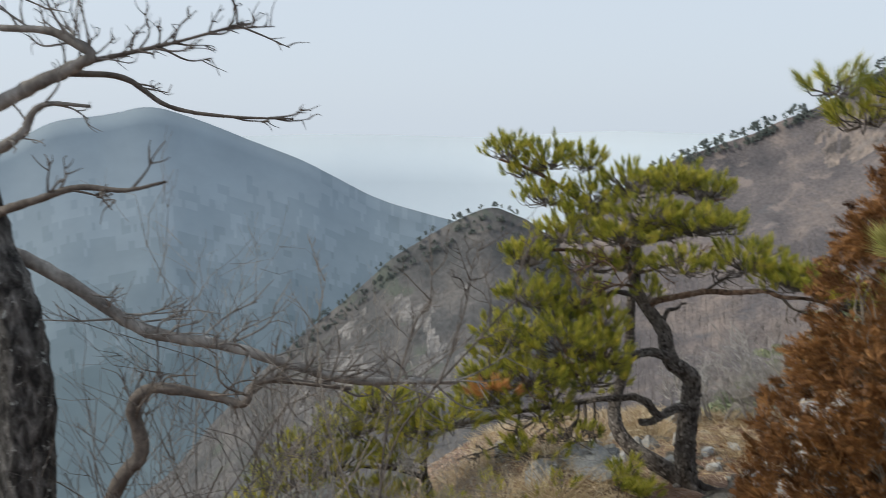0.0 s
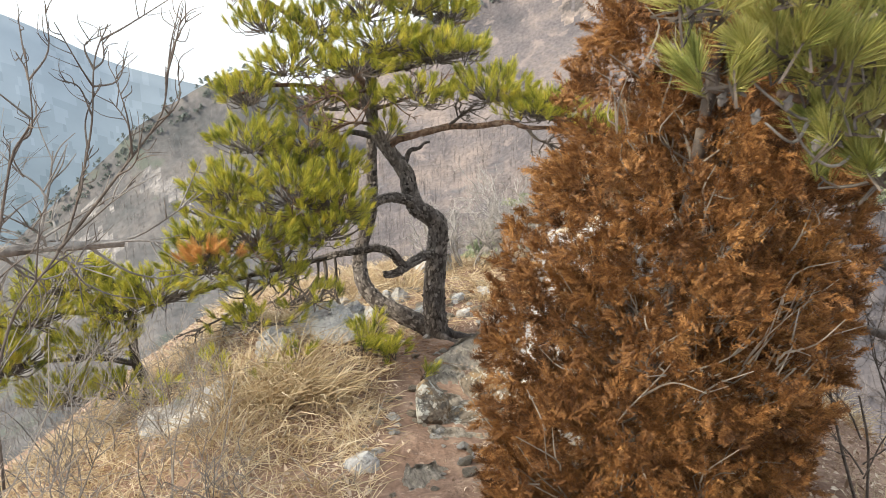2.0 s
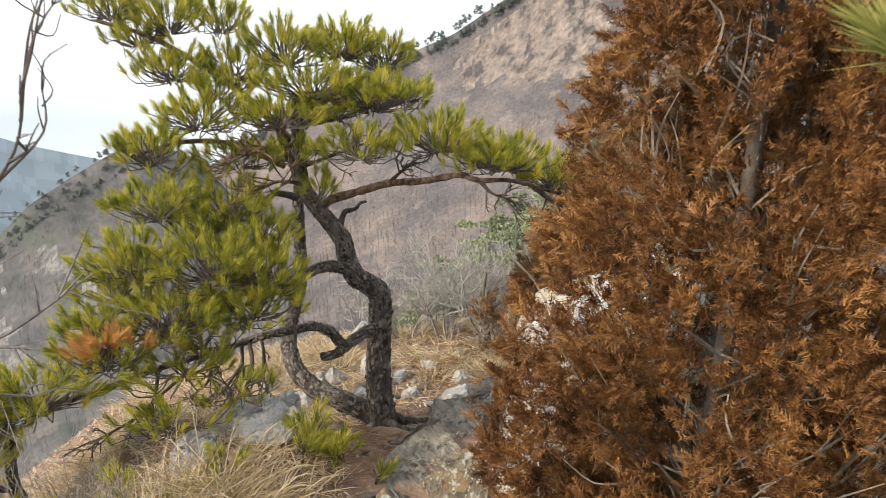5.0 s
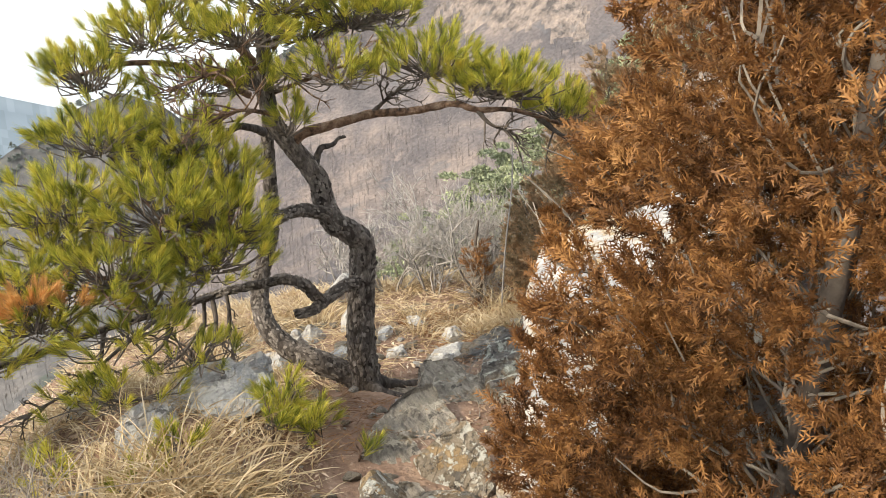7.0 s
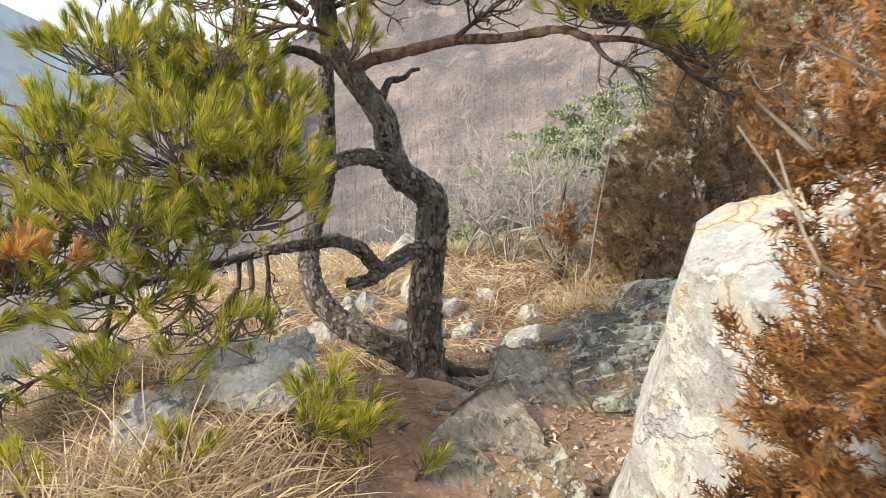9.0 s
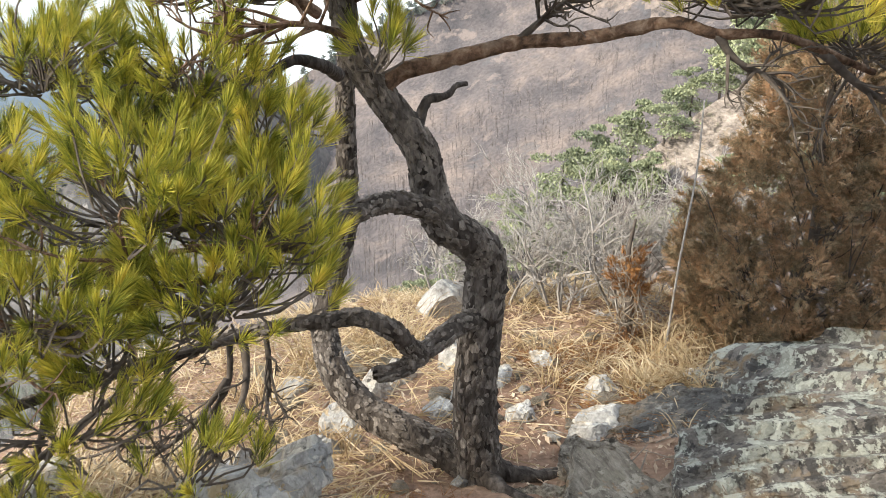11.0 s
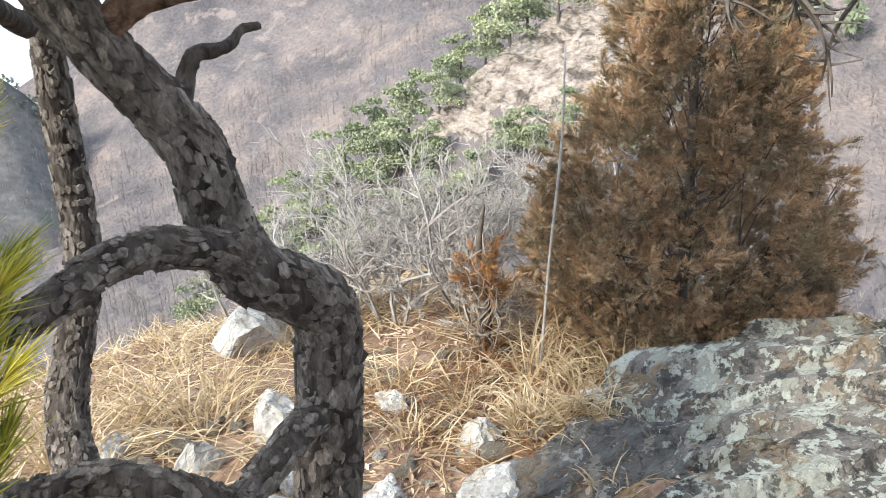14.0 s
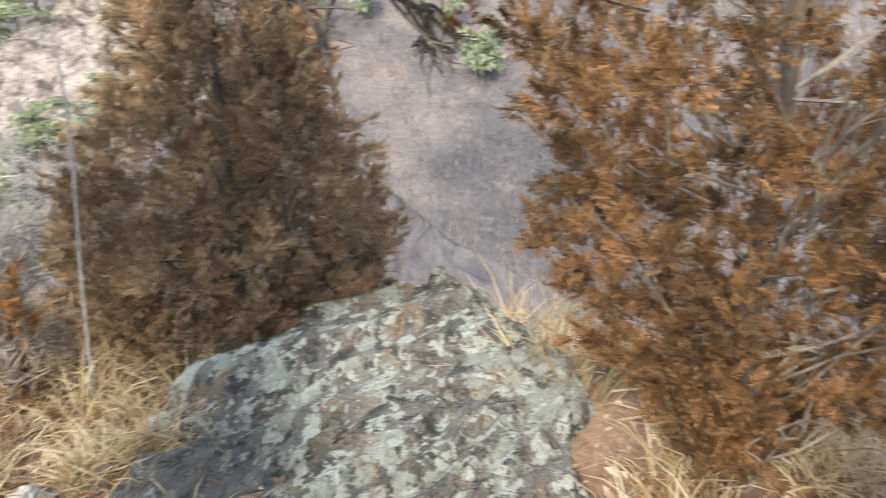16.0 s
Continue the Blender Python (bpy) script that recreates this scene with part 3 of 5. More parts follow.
# ---- small plants ----
def blades(pos, way, length, width, g, bend=0.6):
    """Grass blades that rise, lean and droop: four-sided strips that end in a point."""
    k = len(pos)
    ln = np.broadcast_to(np.asarray(length, float), (k,))[:, None] * (0.6 + 0.6 * g.random((k, 1)))
    d = unit(way)
    flat = unit(np.cross(d, unit(g.normal(size=(k, 3)))))
    w = flat * np.broadcast_to(np.asarray(width, float), (k,))[:, None]
    lean = unit(np.stack([d[:, 0], d[:, 1], 0 * d[:, 2]], 1) + 0.3 * g.normal(size=(k, 3)) * np.array([1, 1, 0]))
    b = bend * (0.3 + g.random((k, 1)))
    p1 = pos + d * ln * 0.4
    p2 = p1 + unit(d + lean * b * 0.6) * ln * 0.33
    p3 = p2 + unit(d + lean * b * 1.6 - np.array([0, 0, 0.5]) * b) * ln * 0.3
    v = np.stack([pos - w, pos + w, p1 + w * 0.85, p1 - w * 0.85, p2 + w * 0.6, p2 - w * 0.6, p3], 1).reshape(-1, 3)
    i = np.arange(k)[:, None] * 7
    f = [*map(tuple, (i + np.array([0, 1, 2, 3])).tolist()), *map(tuple, (i + np.array([3, 2, 4, 5])).tolist()), *map(tuple, (i + np.array([5, 4, 6])).tolist())]
    return v, f


def on_ground(x, y, lift=0.0):
    return np.stack([x, y, ground_z(x, y) + lift], 1)


def stems_of(base, height, g, lean, r, depth=3, forks=4, spread=0.55, sides=4):
    """A bare stem and its twigs, each twig lighter than what bears it."""
    out = []

    def grow(p, d, ln, r, lev):
        q = p + d * ln * 0.5 + g.normal(size=3) * ln * 0.085
        e = p + d * ln + g.normal(size=3) * ln * 0.09
        out.append(tube([p, q, e], r, r * 0.5, sides if lev > 1 else 3, 3 if lev > 1 else 1, 0.04, int(g.integers(1e6))))
        if lev:
            for _ in range(forks):
                s = 0.35 + 0.65 * g.random()
                o = p + (e - p) * s
                nd = unit(d + spread * unit(g.normal(size=3)) * 1.4 + np.array([0, 0, 0.15]))
                grow(o, nd, ln * (0.35 + 0.3 * g.random()), r * 0.6, lev - 1)

    grow(np.array(base, float), unit(np.array([*lean, 1.0])), height, r, depth)
    return out


def bare_shrub(x, y, height, stems, seed, material, label, r=0.008, group="", depth=3, forks=4, lean=0.35, sink=0.03, spread=0.55):
    g = np.random.default_rng(seed)
    z = float(ground_z(x, y)) - sink
    root = thing("bare_shrub", None, label, "shrub", group)
    root.location = (x, y, z)
    for _ in range(stems):
        a = g.random() * 6.28
        b = (0.05 * math.cos(a), 0.05 * math.sin(a), 0)
        solid("branch", *join(stems_of(b, height * (0.5 + 0.3 * g.random()), g, (lean * math.cos(a), lean * math.sin(a)), r, depth, forks, spread)), material, root)
    return root


def cedar(axis, top, profile, sprays, seed, material, label, clumps, spray=0.044, twigs=90, tilt=(0, 0), wood=None, wd=0.0019, plume=0.17):
    """A dense conical cedar: trunk, rising limbs, and clumps of scaly sprays about their ends. profile: (height, radius)."""
    g = np.random.default_rng(seed)
    x, y = axis
    z0 = float(ground_z(x, y)) - 0.05
    root = thing("cedar_tree", None, label, "tree", "dead cedars on the ridge")
    root.location = (x, y, z0)
    hs, rs = [p[0] - z0 for p in profile], [p[1] for p in profile]
    h = top - z0
    lean = lambda z: np.array([tilt[0], tilt[1], 0]) * z
    limb("trunk", root, [(0, 0, 0), lean(h * 0.3) + (0.02, 0.01, h * 0.3), lean(h * 0.7) + (-0.01, 0.02, h * 0.7), lean(h) + (0, 0, h * 0.97)], 0.034, 0.006, DARKWOOD, seed=seed)
    # more places than plumes: the gaps fall where a slow noise is low
    many = 2 * clumps
    cz = hs[0] + (hs[-1] - hs[0]) * (1 - g.random(many) ** 0.62 * 0.999)
    cr = (np.interp(cz, hs, rs) - 0.055).clip(0.01) * (0.15 + 0.85 * g.random(many) ** 0.45)
    ca = g.random(many) * 2 * np.pi
    cen = np.stack([cr * np.cos(ca), cr * np.sin(ca), cz], 1)
    dense = np.array([noise.noise(Vector(c * 4.2) + Vector((seed * 2.7, 0, 0))) for c in cen]) + 0.85 * g.random(many)
    cen = cen[np.sort(np.argsort(-dense)[:clumps])]
    cen = cen[g.permutation(clumps)]
    cen = cen + np.stack([lean(z) for z in cen[:, 2]])
    # limbs reach from the trunk to the clumps
    tw = []
    for c in cen[:twigs]:
        s = max(0.05, c[2] - 0.25 - 0.45 * math.hypot(c[0], c[1]))
        o = lean(s) + np.array([0, 0, s])
        m = o + (c - o) * np.array([0.6, 0.6, 0.35]) + g.normal(size=3) * 0.05
        h = (m + c) / 2 + g.normal(size=3) * 0.035
        tw.append(tube([o, (o + m) / 2 + g.normal(size=3) * 0.03, m, h, c], 0.0042, 0.0017, 5, 3, 0.05))
        for _ in range(3):
            e = c + unit(g.normal(size=3) + unit(c - o)) * (0.06 + 0.08 * g.random())
            q = m + (c - m) * g.random()
            tw.append(tube([q, (q + e) / 2 + g.normal(size=3) * 0.02, e], 0.004, 0.0015, 3, 3))
    tagged(solid("limbwork", *join(tw), wood or TWIG, root), kind="stuff")
    per = max(1, sprays // clumps)
    k = clumps * per
    # feathery plumes: sprays all along a short branchlet that rises outwards
    axis_d = unit(unit((cen - np.stack([lean(z) for z in cen[:, 2]])) * np.array([1, 1, 0]) + 1e-4) * 0.75 + np.array([0, 0, 0.6]) + 0.5 * g.normal(size=(clumps, 3)))
    long = plume * (0.6 + 0.8 * g.random(clumps))
    ax, s = np.repeat(axis_d, per, 0), g.random((k, 1)) ** 0.8
    side = unit(np.cross(ax, unit(g.normal(size=(k, 3)))))
    p = np.repeat(cen, per, 0) + ax * np.repeat(long, per)[:, None] * (s - 0.45) + side * plume * 0.26 * (1.08 - s) * g.random((k, 1)) ** 0.6
    d = unit(ax * (0.55 + 0.5 * s) + side * 0.75 * (1.15 - s) + 0.22 * g.normal(size=(k, 3)))
    wide = unit(np.cross(d, unit(g.normal(size=(k, 3)))))
    ln = spray * (0.6 + 0.8 * g.random((k, 1)))
    nrm = np.cross(d, wide)
    vs, fs = [], []
    pairs = [(0.0, 0, 1.0)] + [(s, sg, 0.42 - 0.2 * s) for s in (0.12, 0.32, 0.52, 0.72) for sg in (1, -1)]
    for i, (s, sg, l) in enumerate(pairs):
        o = p + d * ln * s + nrm * ln * 0.08 * (g.random((k, 1)) - 0.5)
        w = d if not sg else unit(d * 0.8 + wide * sg * 0.75 + nrm * 0.35 * g.normal(size=(k, 1)))
        cross = np.cross(w, nrm) * wd
        vs.append(np.stack([o - cross, o + cross, o + w * ln * l], 1).reshape(-1, 3))
        fs += (np.arange(k)[:, None] * 3 + np.array([0, 1, 2]) + i * k * 3).tolist()
    tagged(solid("crown", np.concatenate(vs), fs, material, root), kind="stuff")
    return root


# ---- the twisted pine ----
g = np.random.default_rng(11)
pine = thing("pine_tree", None, "gnarled twin-stemmed red pine with flaky grey bark beside the trail", "tree")
limb("trunk", pine, [(1.80, 5.49, -1.18), (1.80, 5.50, -1.05), (1.785, 5.5, -0.9), (1.78, 5.5, -0.74), (1.79, 5.5, -0.57), (1.80, 5.49, -0.4), (1.795, 5.48, -0.27), (1.73, 5.45, -0.2), (1.635, 5.43, -0.13),
                     (1.60, 5.46, -0.03), (1.585, 5.48, 0.07), (1.54, 5.5, 0.15), (1.475, 5.5, 0.235), (1.41, 5.5, 0.33), (1.37, 5.5, 0.43), (1.36, 5.5, 0.62), (1.40, 5.6, 0.85)], 0.08, 0.028, BARK, 20, 0.09, 8, 2)
bark_plates(pine, [(1.80, 5.49, -1.18), (1.80, 5.50, -1.05), (1.785, 5.5, -0.9), (1.78, 5.5, -0.74), (1.79, 5.5, -0.57), (1.80, 5.49, -0.4), (1.795, 5.48, -0.27), (1.73, 5.45, -0.2), (1.635, 5.43, -0.13),
                     (1.60, 5.46, -0.03), (1.585, 5.48, 0.07), (1.54, 5.5, 0.15), (1.475, 5.5, 0.235), (1.41, 5.5, 0.33), (1.37, 5.5, 0.43), (1.36, 5.5, 0.62), (1.40, 5.6, 0.85)], 0.08, 0.028, 2100, 301, size=0.016)
limb("trunk", pine, [(1.83, 5.52, -1.12), (1.75, 5.56, -1.05), (1.59, 5.65, -0.97), (1.467, 5.8, -0.93), (1.39, 5.95, -0.845), (1.386, 6.1, -0.75), (1.407, 6.15, -0.63), (1.46, 6.2, -0.50), (1.51, 6.2, -0.3), (1.512, 6.2, -0.03), (1.51, 6.18, 0.17), (1.5, 6.12, 0.36), (1.38, 6.08, 0.72)],
     0.066, 0.026, BARK, 16, 0.09, 8, 3)
bark_plates(pine, [(1.83, 5.52, -1.12), (1.75, 5.56, -1.05), (1.59, 5.65, -0.97), (1.467, 5.8, -0.93), (1.39, 5.95, -0.845), (1.386, 6.1, -0.75), (1.407, 6.15, -0.63), (1.46, 6.2, -0.50), (1.51, 6.2, -0.3), (1.512, 6.2, -0.03), (1.51, 6.18, 0.17), (1.5, 6.12, 0.36), (1.38, 6.08, 0.72)], 0.066, 0.026, 1500, 302, size=0.014)
limb("root", pine, [(1.84, 5.48, -1.06), (1.93, 5.47, -1.1), (2.04, 5.45, -1.115), (2.16, 5.47, -1.13)], 0.045, 0.014, BARK, 9, 0.1, 5, 4)
limb("root", pine, [(1.80, 5.44, -1.06), (1.86, 5.30, -1.07), (2.0, 5.16, -1.06), (2.18, 5.12, -1.08)], 0.035, 0.01, BARK, 9, 0.1, 5, 5)
limb("limb", pine, [(1.66, 5.45, -0.14), (1.58, 5.40, -0.075), (1.47, 5.36, -0.035), (1.38, 5.32, -0.03), (1.28, 5.25, -0.05), (1.14, 5.15, -0.045), (0.95, 5.05, -0.03)], 0.036, 0.014, BARK, 11, 0.06, 6, 6)
bark_plates(pine, [(1.66, 5.45, -0.14), (1.58, 5.40, -0.075), (1.47, 5.36, -0.035), (1.38, 5.32, -0.03), (1.28, 5.25, -0.05), (1.14, 5.15, -0.045), (0.95, 5.05, -0.03)], 0.036, 0.014, 380, 303, size=0.012)
limb("stub", pine, [(1.77, 5.47, -0.47), (1.66, 5.38, -0.455), (1.56, 5.32, -0.475), (1.46, 5.28, -0.515), (1.385, 5.27, -0.515)], 0.034, 0.02, BARK, 10, 0.07, 6, 7)
bark_plates(pine, [(1.77, 5.47, -0.47), (1.66, 5.38, -0.455), (1.56, 5.32, -0.475), (1.46, 5.28, -0.515), (1.385, 5.27, -0.515)], 0.034, 0.02, 220, 304, size=0.012)
limb("limb", pine, [(1.52, 5.30, -0.49), (1.47, 5.27, -0.43), (1.41, 5.22, -0.355), (1.335, 5.28, -0.335), (1.25, 5.36, -0.37), (1.12, 5.48, -0.42), (1.04, 5.55, -0.46), (0.83, 5.45, -0.46), (0.54, 5.28, -0.44), (0.2, 5.08, -0.44), (-0.15, 5.0, -0.45)], 0.028, 0.012, BARK, 9, 0.07, 6, 8)
bark_plates(pine, [(1.52, 5.30, -0.49), (1.47, 5.27, -0.43), (1.41, 5.22, -0.355), (1.335, 5.28, -0.335), (1.25, 5.36, -0.37), (1.12, 5.48, -0.42), (1.04, 5.55, -0.46), (0.83, 5.45, -0.46), (0.54, 5.28, -0.44), (0.2, 5.08, -0.44), (-0.15, 5.0, -0.45)], 0.028, 0.012, 420, 305, size=0.01)
limb("limb", pine, [(1.46, 5.49, 0.25), (1.52, 5.48, 0.31), (1.66, 5.45, 0.345), (1.83, 5.4, 0.39), (1.99, 5.25, 0.415), (2.12, 5.08, 0.46), (2.2, 5.0, 0.437), (2.37, 4.95, 0.43), (2.68, 4.95, 0.335)], 0.027, 0.009, REDBARK, 11, 0.1, 8, 9)
limb("dead_twig", pine, [(1.57, 5.50, 0.09), (1.61, 5.58, 0.16), (1.64, 5.6, 0.21), (1.705, 5.62, 0.22), (1.75, 5.65, 0.245), (1.79, 5.66, 0.25)], 0.02, 0.007, BARK, 9, 0.1, 5, 10)
limb("limb", pine, [(1.45, 6.0, 0.25), (1.36, 5.8, 0.3), (1.26, 5.7, 0.33), (1.16, 5.6, 0.3), (1.02, 5.5, 0.28)], 0.024, 0.01, BARK, 9, 0.06, 5, 11)
limb("limb", pine, [(1.42, 5.9, 0.6), (1.2, 6.0, 0.85), (0.95, 6.1, 1.05), (0.7, 6.2, 1.2), (0.45, 6.3, 1.28)], 0.024, 0.01, REDBARK, 8, 0.06, 5, 12)
limb("limb", pine, [(1.42, 5.6, 0.7), (1.6, 5.6, 0.88), (1.85, 5.65, 0.98), (2.05, 5.7, 1.02)], 0.02, 0.009, REDBARK, 8, 0.06, 5, 13)
limb("limb", pine, [(1.38, 5.95, 0.45), (1.1, 5.8, 0.6), (0.8, 5.65, 0.65), (0.55, 5.6, 0.6)], 0.02, 0.009, REDBARK, 8, 0.06, 5, 14)
for c, s, n in [((0.52, 6.28, 1.36), (0.22, 0.25, 0.12), 34), ((0.82, 6.15, 1.30), (0.22, 0.25, 0.15), 34), ((1.08, 6.0, 1.28), (0.16, 0.2, 0.12), 22), ((0.80, 6.0, 1.02), (0.25, 0.25, 0.12), 34),
                ((1.12, 5.9, 1.02), (0.22, 0.25, 0.12), 30), ((1.38, 5.75, 1.12), (0.26, 0.28, 0.14), 42), ((1.68, 5.7, 1.14), (0.26, 0.28, 0.13), 42), ((1.92, 5.7, 1.08), (0.20, 0.24, 0.12), 30),
                ((1.45, 5.5, 0.93), (0.3, 0.25, 0.12), 44), ((1.75, 5.4, 0.86), (0.3, 0.25, 0.12), 40), ((1.25, 5.45, 0.78), (0.26, 0.25, 0.1), 36), ((0.88, 5.65, 0.78), (0.28, 0.25, 0.12), 38),
                ((0.62, 5.55, 0.62), (0.2, 0.25, 0.13), 34), ((2.03, 5.15, 0.66), (0.26, 0.25, 0.13), 42), ((2.33, 4.95, 0.55), (0.26, 0.25, 0.11), 40), ((2.62, 4.95, 0.43), (0.2, 0.22, 0.09), 30),
                ((1.6, 5.2, 0.62), (0.24, 0.2, 0.1), 26), ((1.42, 5.35, 0.4), (0.09, 0.08, 0.12), 9), ((0.62, 5.35, 0.38), (0.26, 0.25, 0.13), 38), ((0.95, 5.35, 0.34), (0.26, 0.25, 0.14), 38), ((0.46, 5.15, 0.16), (0.24, 0.25, 0.12), 36),
                ((0.82, 5.05, 0.13), (0.3, 0.28, 0.16), 54), ((1.04, 5.05, 0.05), (0.2, 0.22, 0.15), 40), ((0.96, 4.95, -0.08), (0.26, 0.22, 0.11), 36), ((0.58, 4.95, -0.08), (0.26, 0.25, 0.12), 38), ((1.1, 5.25, 0.22), (0.17, 0.18, 0.1), 20),
                ((0.30, 4.95, -0.22), (0.24, 0.22, 0.12), 34), ((0.02, 4.92, -0.34), (0.26, 0.25, 0.12), 36), ((-0.22, 4.9, -0.40), (0.22, 0.25, 0.12), 26), ((0.62, 4.85, -0.30), (0.25, 0.2, 0.06), 15), ((0.55, 4.82, -0.52), (0.28, 0.2, 0.1), 14), ((0.85, 4.8, -0.42), (0.2, 0.15, 0.08), 8),
                ((1.05, 5.6, 0.56), (0.25, 0.22, 0.1), 26), ((0.75, 5.35, 0.24), (0.24, 0.2, 0.12), 26), ((1.32, 5.45, 0.58), (0.2, 0.2, 0.08), 18), ((0.4, 5.2, 0.02), (0.22, 0.2, 0.1), 26), ((1.0, 5.75, 0.92), (0.22, 0.2, 0.1), 22), ((1.58, 5.55, 0.78), (0.24, 0.2, 0.08), 24),
                ((1.92, 5.4, 0.88), (0.2, 0.2, 0.09), 22), ((2.2, 5.0, 0.56), (0.2, 0.2, 0.08), 22), ((0.3, 5.05, -0.08), (0.2, 0.2, 0.1), 22), ((0.72, 4.95, -0.2), (0.22, 0.16, 0.08), 16), ((0.65, 6.2, 1.2), (0.2, 0.2, 0.1), 20)]:
    needle_pad(pine, c, (s[0] * 1.12, s[1] * 1.12, s[2] * 1.35), int(n * 1.95), g)
needle_pad(pine, (0.32, 4.86, -0.13), (0.18, 0.13, 0.09), 34, g, DRYNEEDLE, name="dead_needle_pad")
# ---- dead cedars ----
cedar((1.63, 2.75), 2.25, [(-0.6, 0.50), (-0.2, 0.61), (0.15, 0.62), (0.5, 0.60), (0.8, 0.52), (1.07, 0.46), (1.4, 0.34), (1.8, 0.22), (2.2, 0.06)], 98000, 5, RUST, "tall dead cedar with dense rust-brown foliage", 3200, tilt=(0.13, 0.0), twigs=120, plume=0.1, spray=0.037)
cedar((2.0, 2.9), 1.5, [(-0.55, 0.38), (-0.2, 0.45), (0.5, 0.4), (1.0, 0.26), (1.3, 0.14), (1.45, 0.05)], 14000, 15, RUST, "dead rust-brown cedar close behind a taller one", 640, plume=0.11)
cedar((3.02, 4.22), 1.25, [(-0.72, 0.14), (-0.55, 0.25), (-0.32, 0.52), (-0.02, 0.54), (0.12, 0.64), (0.28, 0.76), (0.6, 0.62), (0.9, 0.32), (1.2, 0.06)], 44000, 6, FADEDRUST, "dead cedar with thinning orange-brown foliage behind a boulder", 1600, twigs=75, plume=0.085, spray=0.034, wd=0.0017)
cedar((3.78, 6.14), 0.62, [(-1.35, 0.42), (-1.1, 0.60), (-0.8, 0.74), (-0.55, 0.68), (-0.2, 0.50), (0.1, 0.40), (0.35, 0.34), (0.6, 0.10)], 60000, 7, DULLRUST, "bushy brown cedar half dead behind a lichened boulder", 2000, wood=DARKWOOD, wd=0.0024, spray=0.042, plume=0.11, twigs=120)
cedar((3.08, 6.6), -0.55, [(-1.25, 0.1), (-1.0, 0.14), (-0.8, 0.09), (-0.6, 0.03)], 700, 8, RUST, "small dead cedar sapling in the grass", 24, twigs=20)

# ---- stones ----
rock("boulder", (2.13, 3.52, -0.38), (0.50, 0.52, 0.72), 3, PALEROCK, "large pale boulder with orange and grey lichen", planes=[((-1, 0.02, 0.06), 0.86), ((-0.28, 0.06, 0.95), 0.88), ((-0.72, 0.68, 0.22), 1.0), ((0.1, 0.9, 0.3), 0.8)], cuts=4, level=6, fine=0.009, rough=0.1)
rock("boulder", (3.12, 5.0, -1.10), (0.58, 0.70, 0.50), 9, GREYROCK, "grey boulder with a sloping top crusted with pale green lichen", planes=[((-0.55, 0.22, 0.8), 0.54), ((0.75, -0.6, 0.25), 0.55), ((0.8, 0.5, 0.2), 0.7)], cuts=4, level=6, fine=0.014, strata=((-0.05, 0.35, 0.95), 0.065, 0.85))
rock("flat_stone", (2.58, 5.5, -1.14), (0.46, 0.36, 0.20), 14, DARKSLAB, "wide dark slab of layered rock at the foot of a boulder", planes=[((-0.12, 0.05, 1), 0.36)], cuts=9, flat=0.1, level=6, turn=(2, -12, 12), strata=((0.1, 0.3, 1), 0.022, 0.8))
rock("stone", (1.70, 4.16, -0.93), (0.15, 0.23, 0.28), 12, ORANGEROCK, "sharp-edged upright stone with orange and white lichen by the boulder", planes=[((1, 0.1, 0.05), 0.62), ((-0.55, -0.5, 0.7), 0.55), ((0.1, -0.9, 0.35), 0.8)], cuts=5, level=5, group="trail stones", fine=0.014)
rock("stone", (1.50, 3.86, -0.82), (0.13, 0.16, 0.13), 52, ORANGEROCK, "low orange-stained stone in the trail", planes=[((-0.2, -0.2, 1), 0.6)], cuts=7, group="trail stones")
rock("ledge", (2.74, 4.84, float(ground_z(2.74, 4.84)) + 0.0), (0.42, 0.36, 0.22), 63, GREYROCK, "low lichened ledge in front of the grey boulder", planes=[((-0.35, -0.1, 1), 0.45)], cuts=8, flat=0.2, level=6, fine=0.012, strata=((-0.05, 0.35, 0.95), 0.05, 0.85))
# layered slabs that rise out of the soil, bed over bed
for x, y, sx, sy, sz, tz, sd, lift in [(1.72, 4.62, 0.22, 0.44, 0.17, -33, 22, 0.0), (2.0, 4.95, 0.26, 0.40, 0.16, -36, 23, 0.0), (1.52, 4.35, 0.15, 0.26, 0.13, -28, 36, -0.01), (2.24, 5.42, 0.24, 0.16, 0.15, 20, 26, 0.02),
                                       (1.95, 5.9, 0.16, 0.11, 0.2, 40, 25, 0.0), (2.28, 4.75, 0.24, 0.34, 0.15, -30, 37, -0.01), (1.42, 4.02, 0.12, 0.18, 0.12, -20, 38, -0.01), (1.98, 5.28, 0.24, 0.10, 0.12, -8, 39, 0.0), (1.34, 3.62, 0.13, 0.2, 0.14, 65, 40, 0.0), (1.10, 3.18, 0.16, 0.2, 0.13, 30, 28, -0.02)]:
    rock("flat_stone", (x, y, float(ground_z(x, y)) - 0.035 + lift), (sx, sy, sz), sd, SLABROCK, "flat layered slab of rock set in the trail soil", planes=[((0.16, -0.1, 1), 0.26)], cuts=12, turn=(2, -5, tz), group="trail slabs", flat=0.2, rough=0.2, fine=0.013, level=5, strata=((0.42, 0.1, 1), 0.02, 0.9))
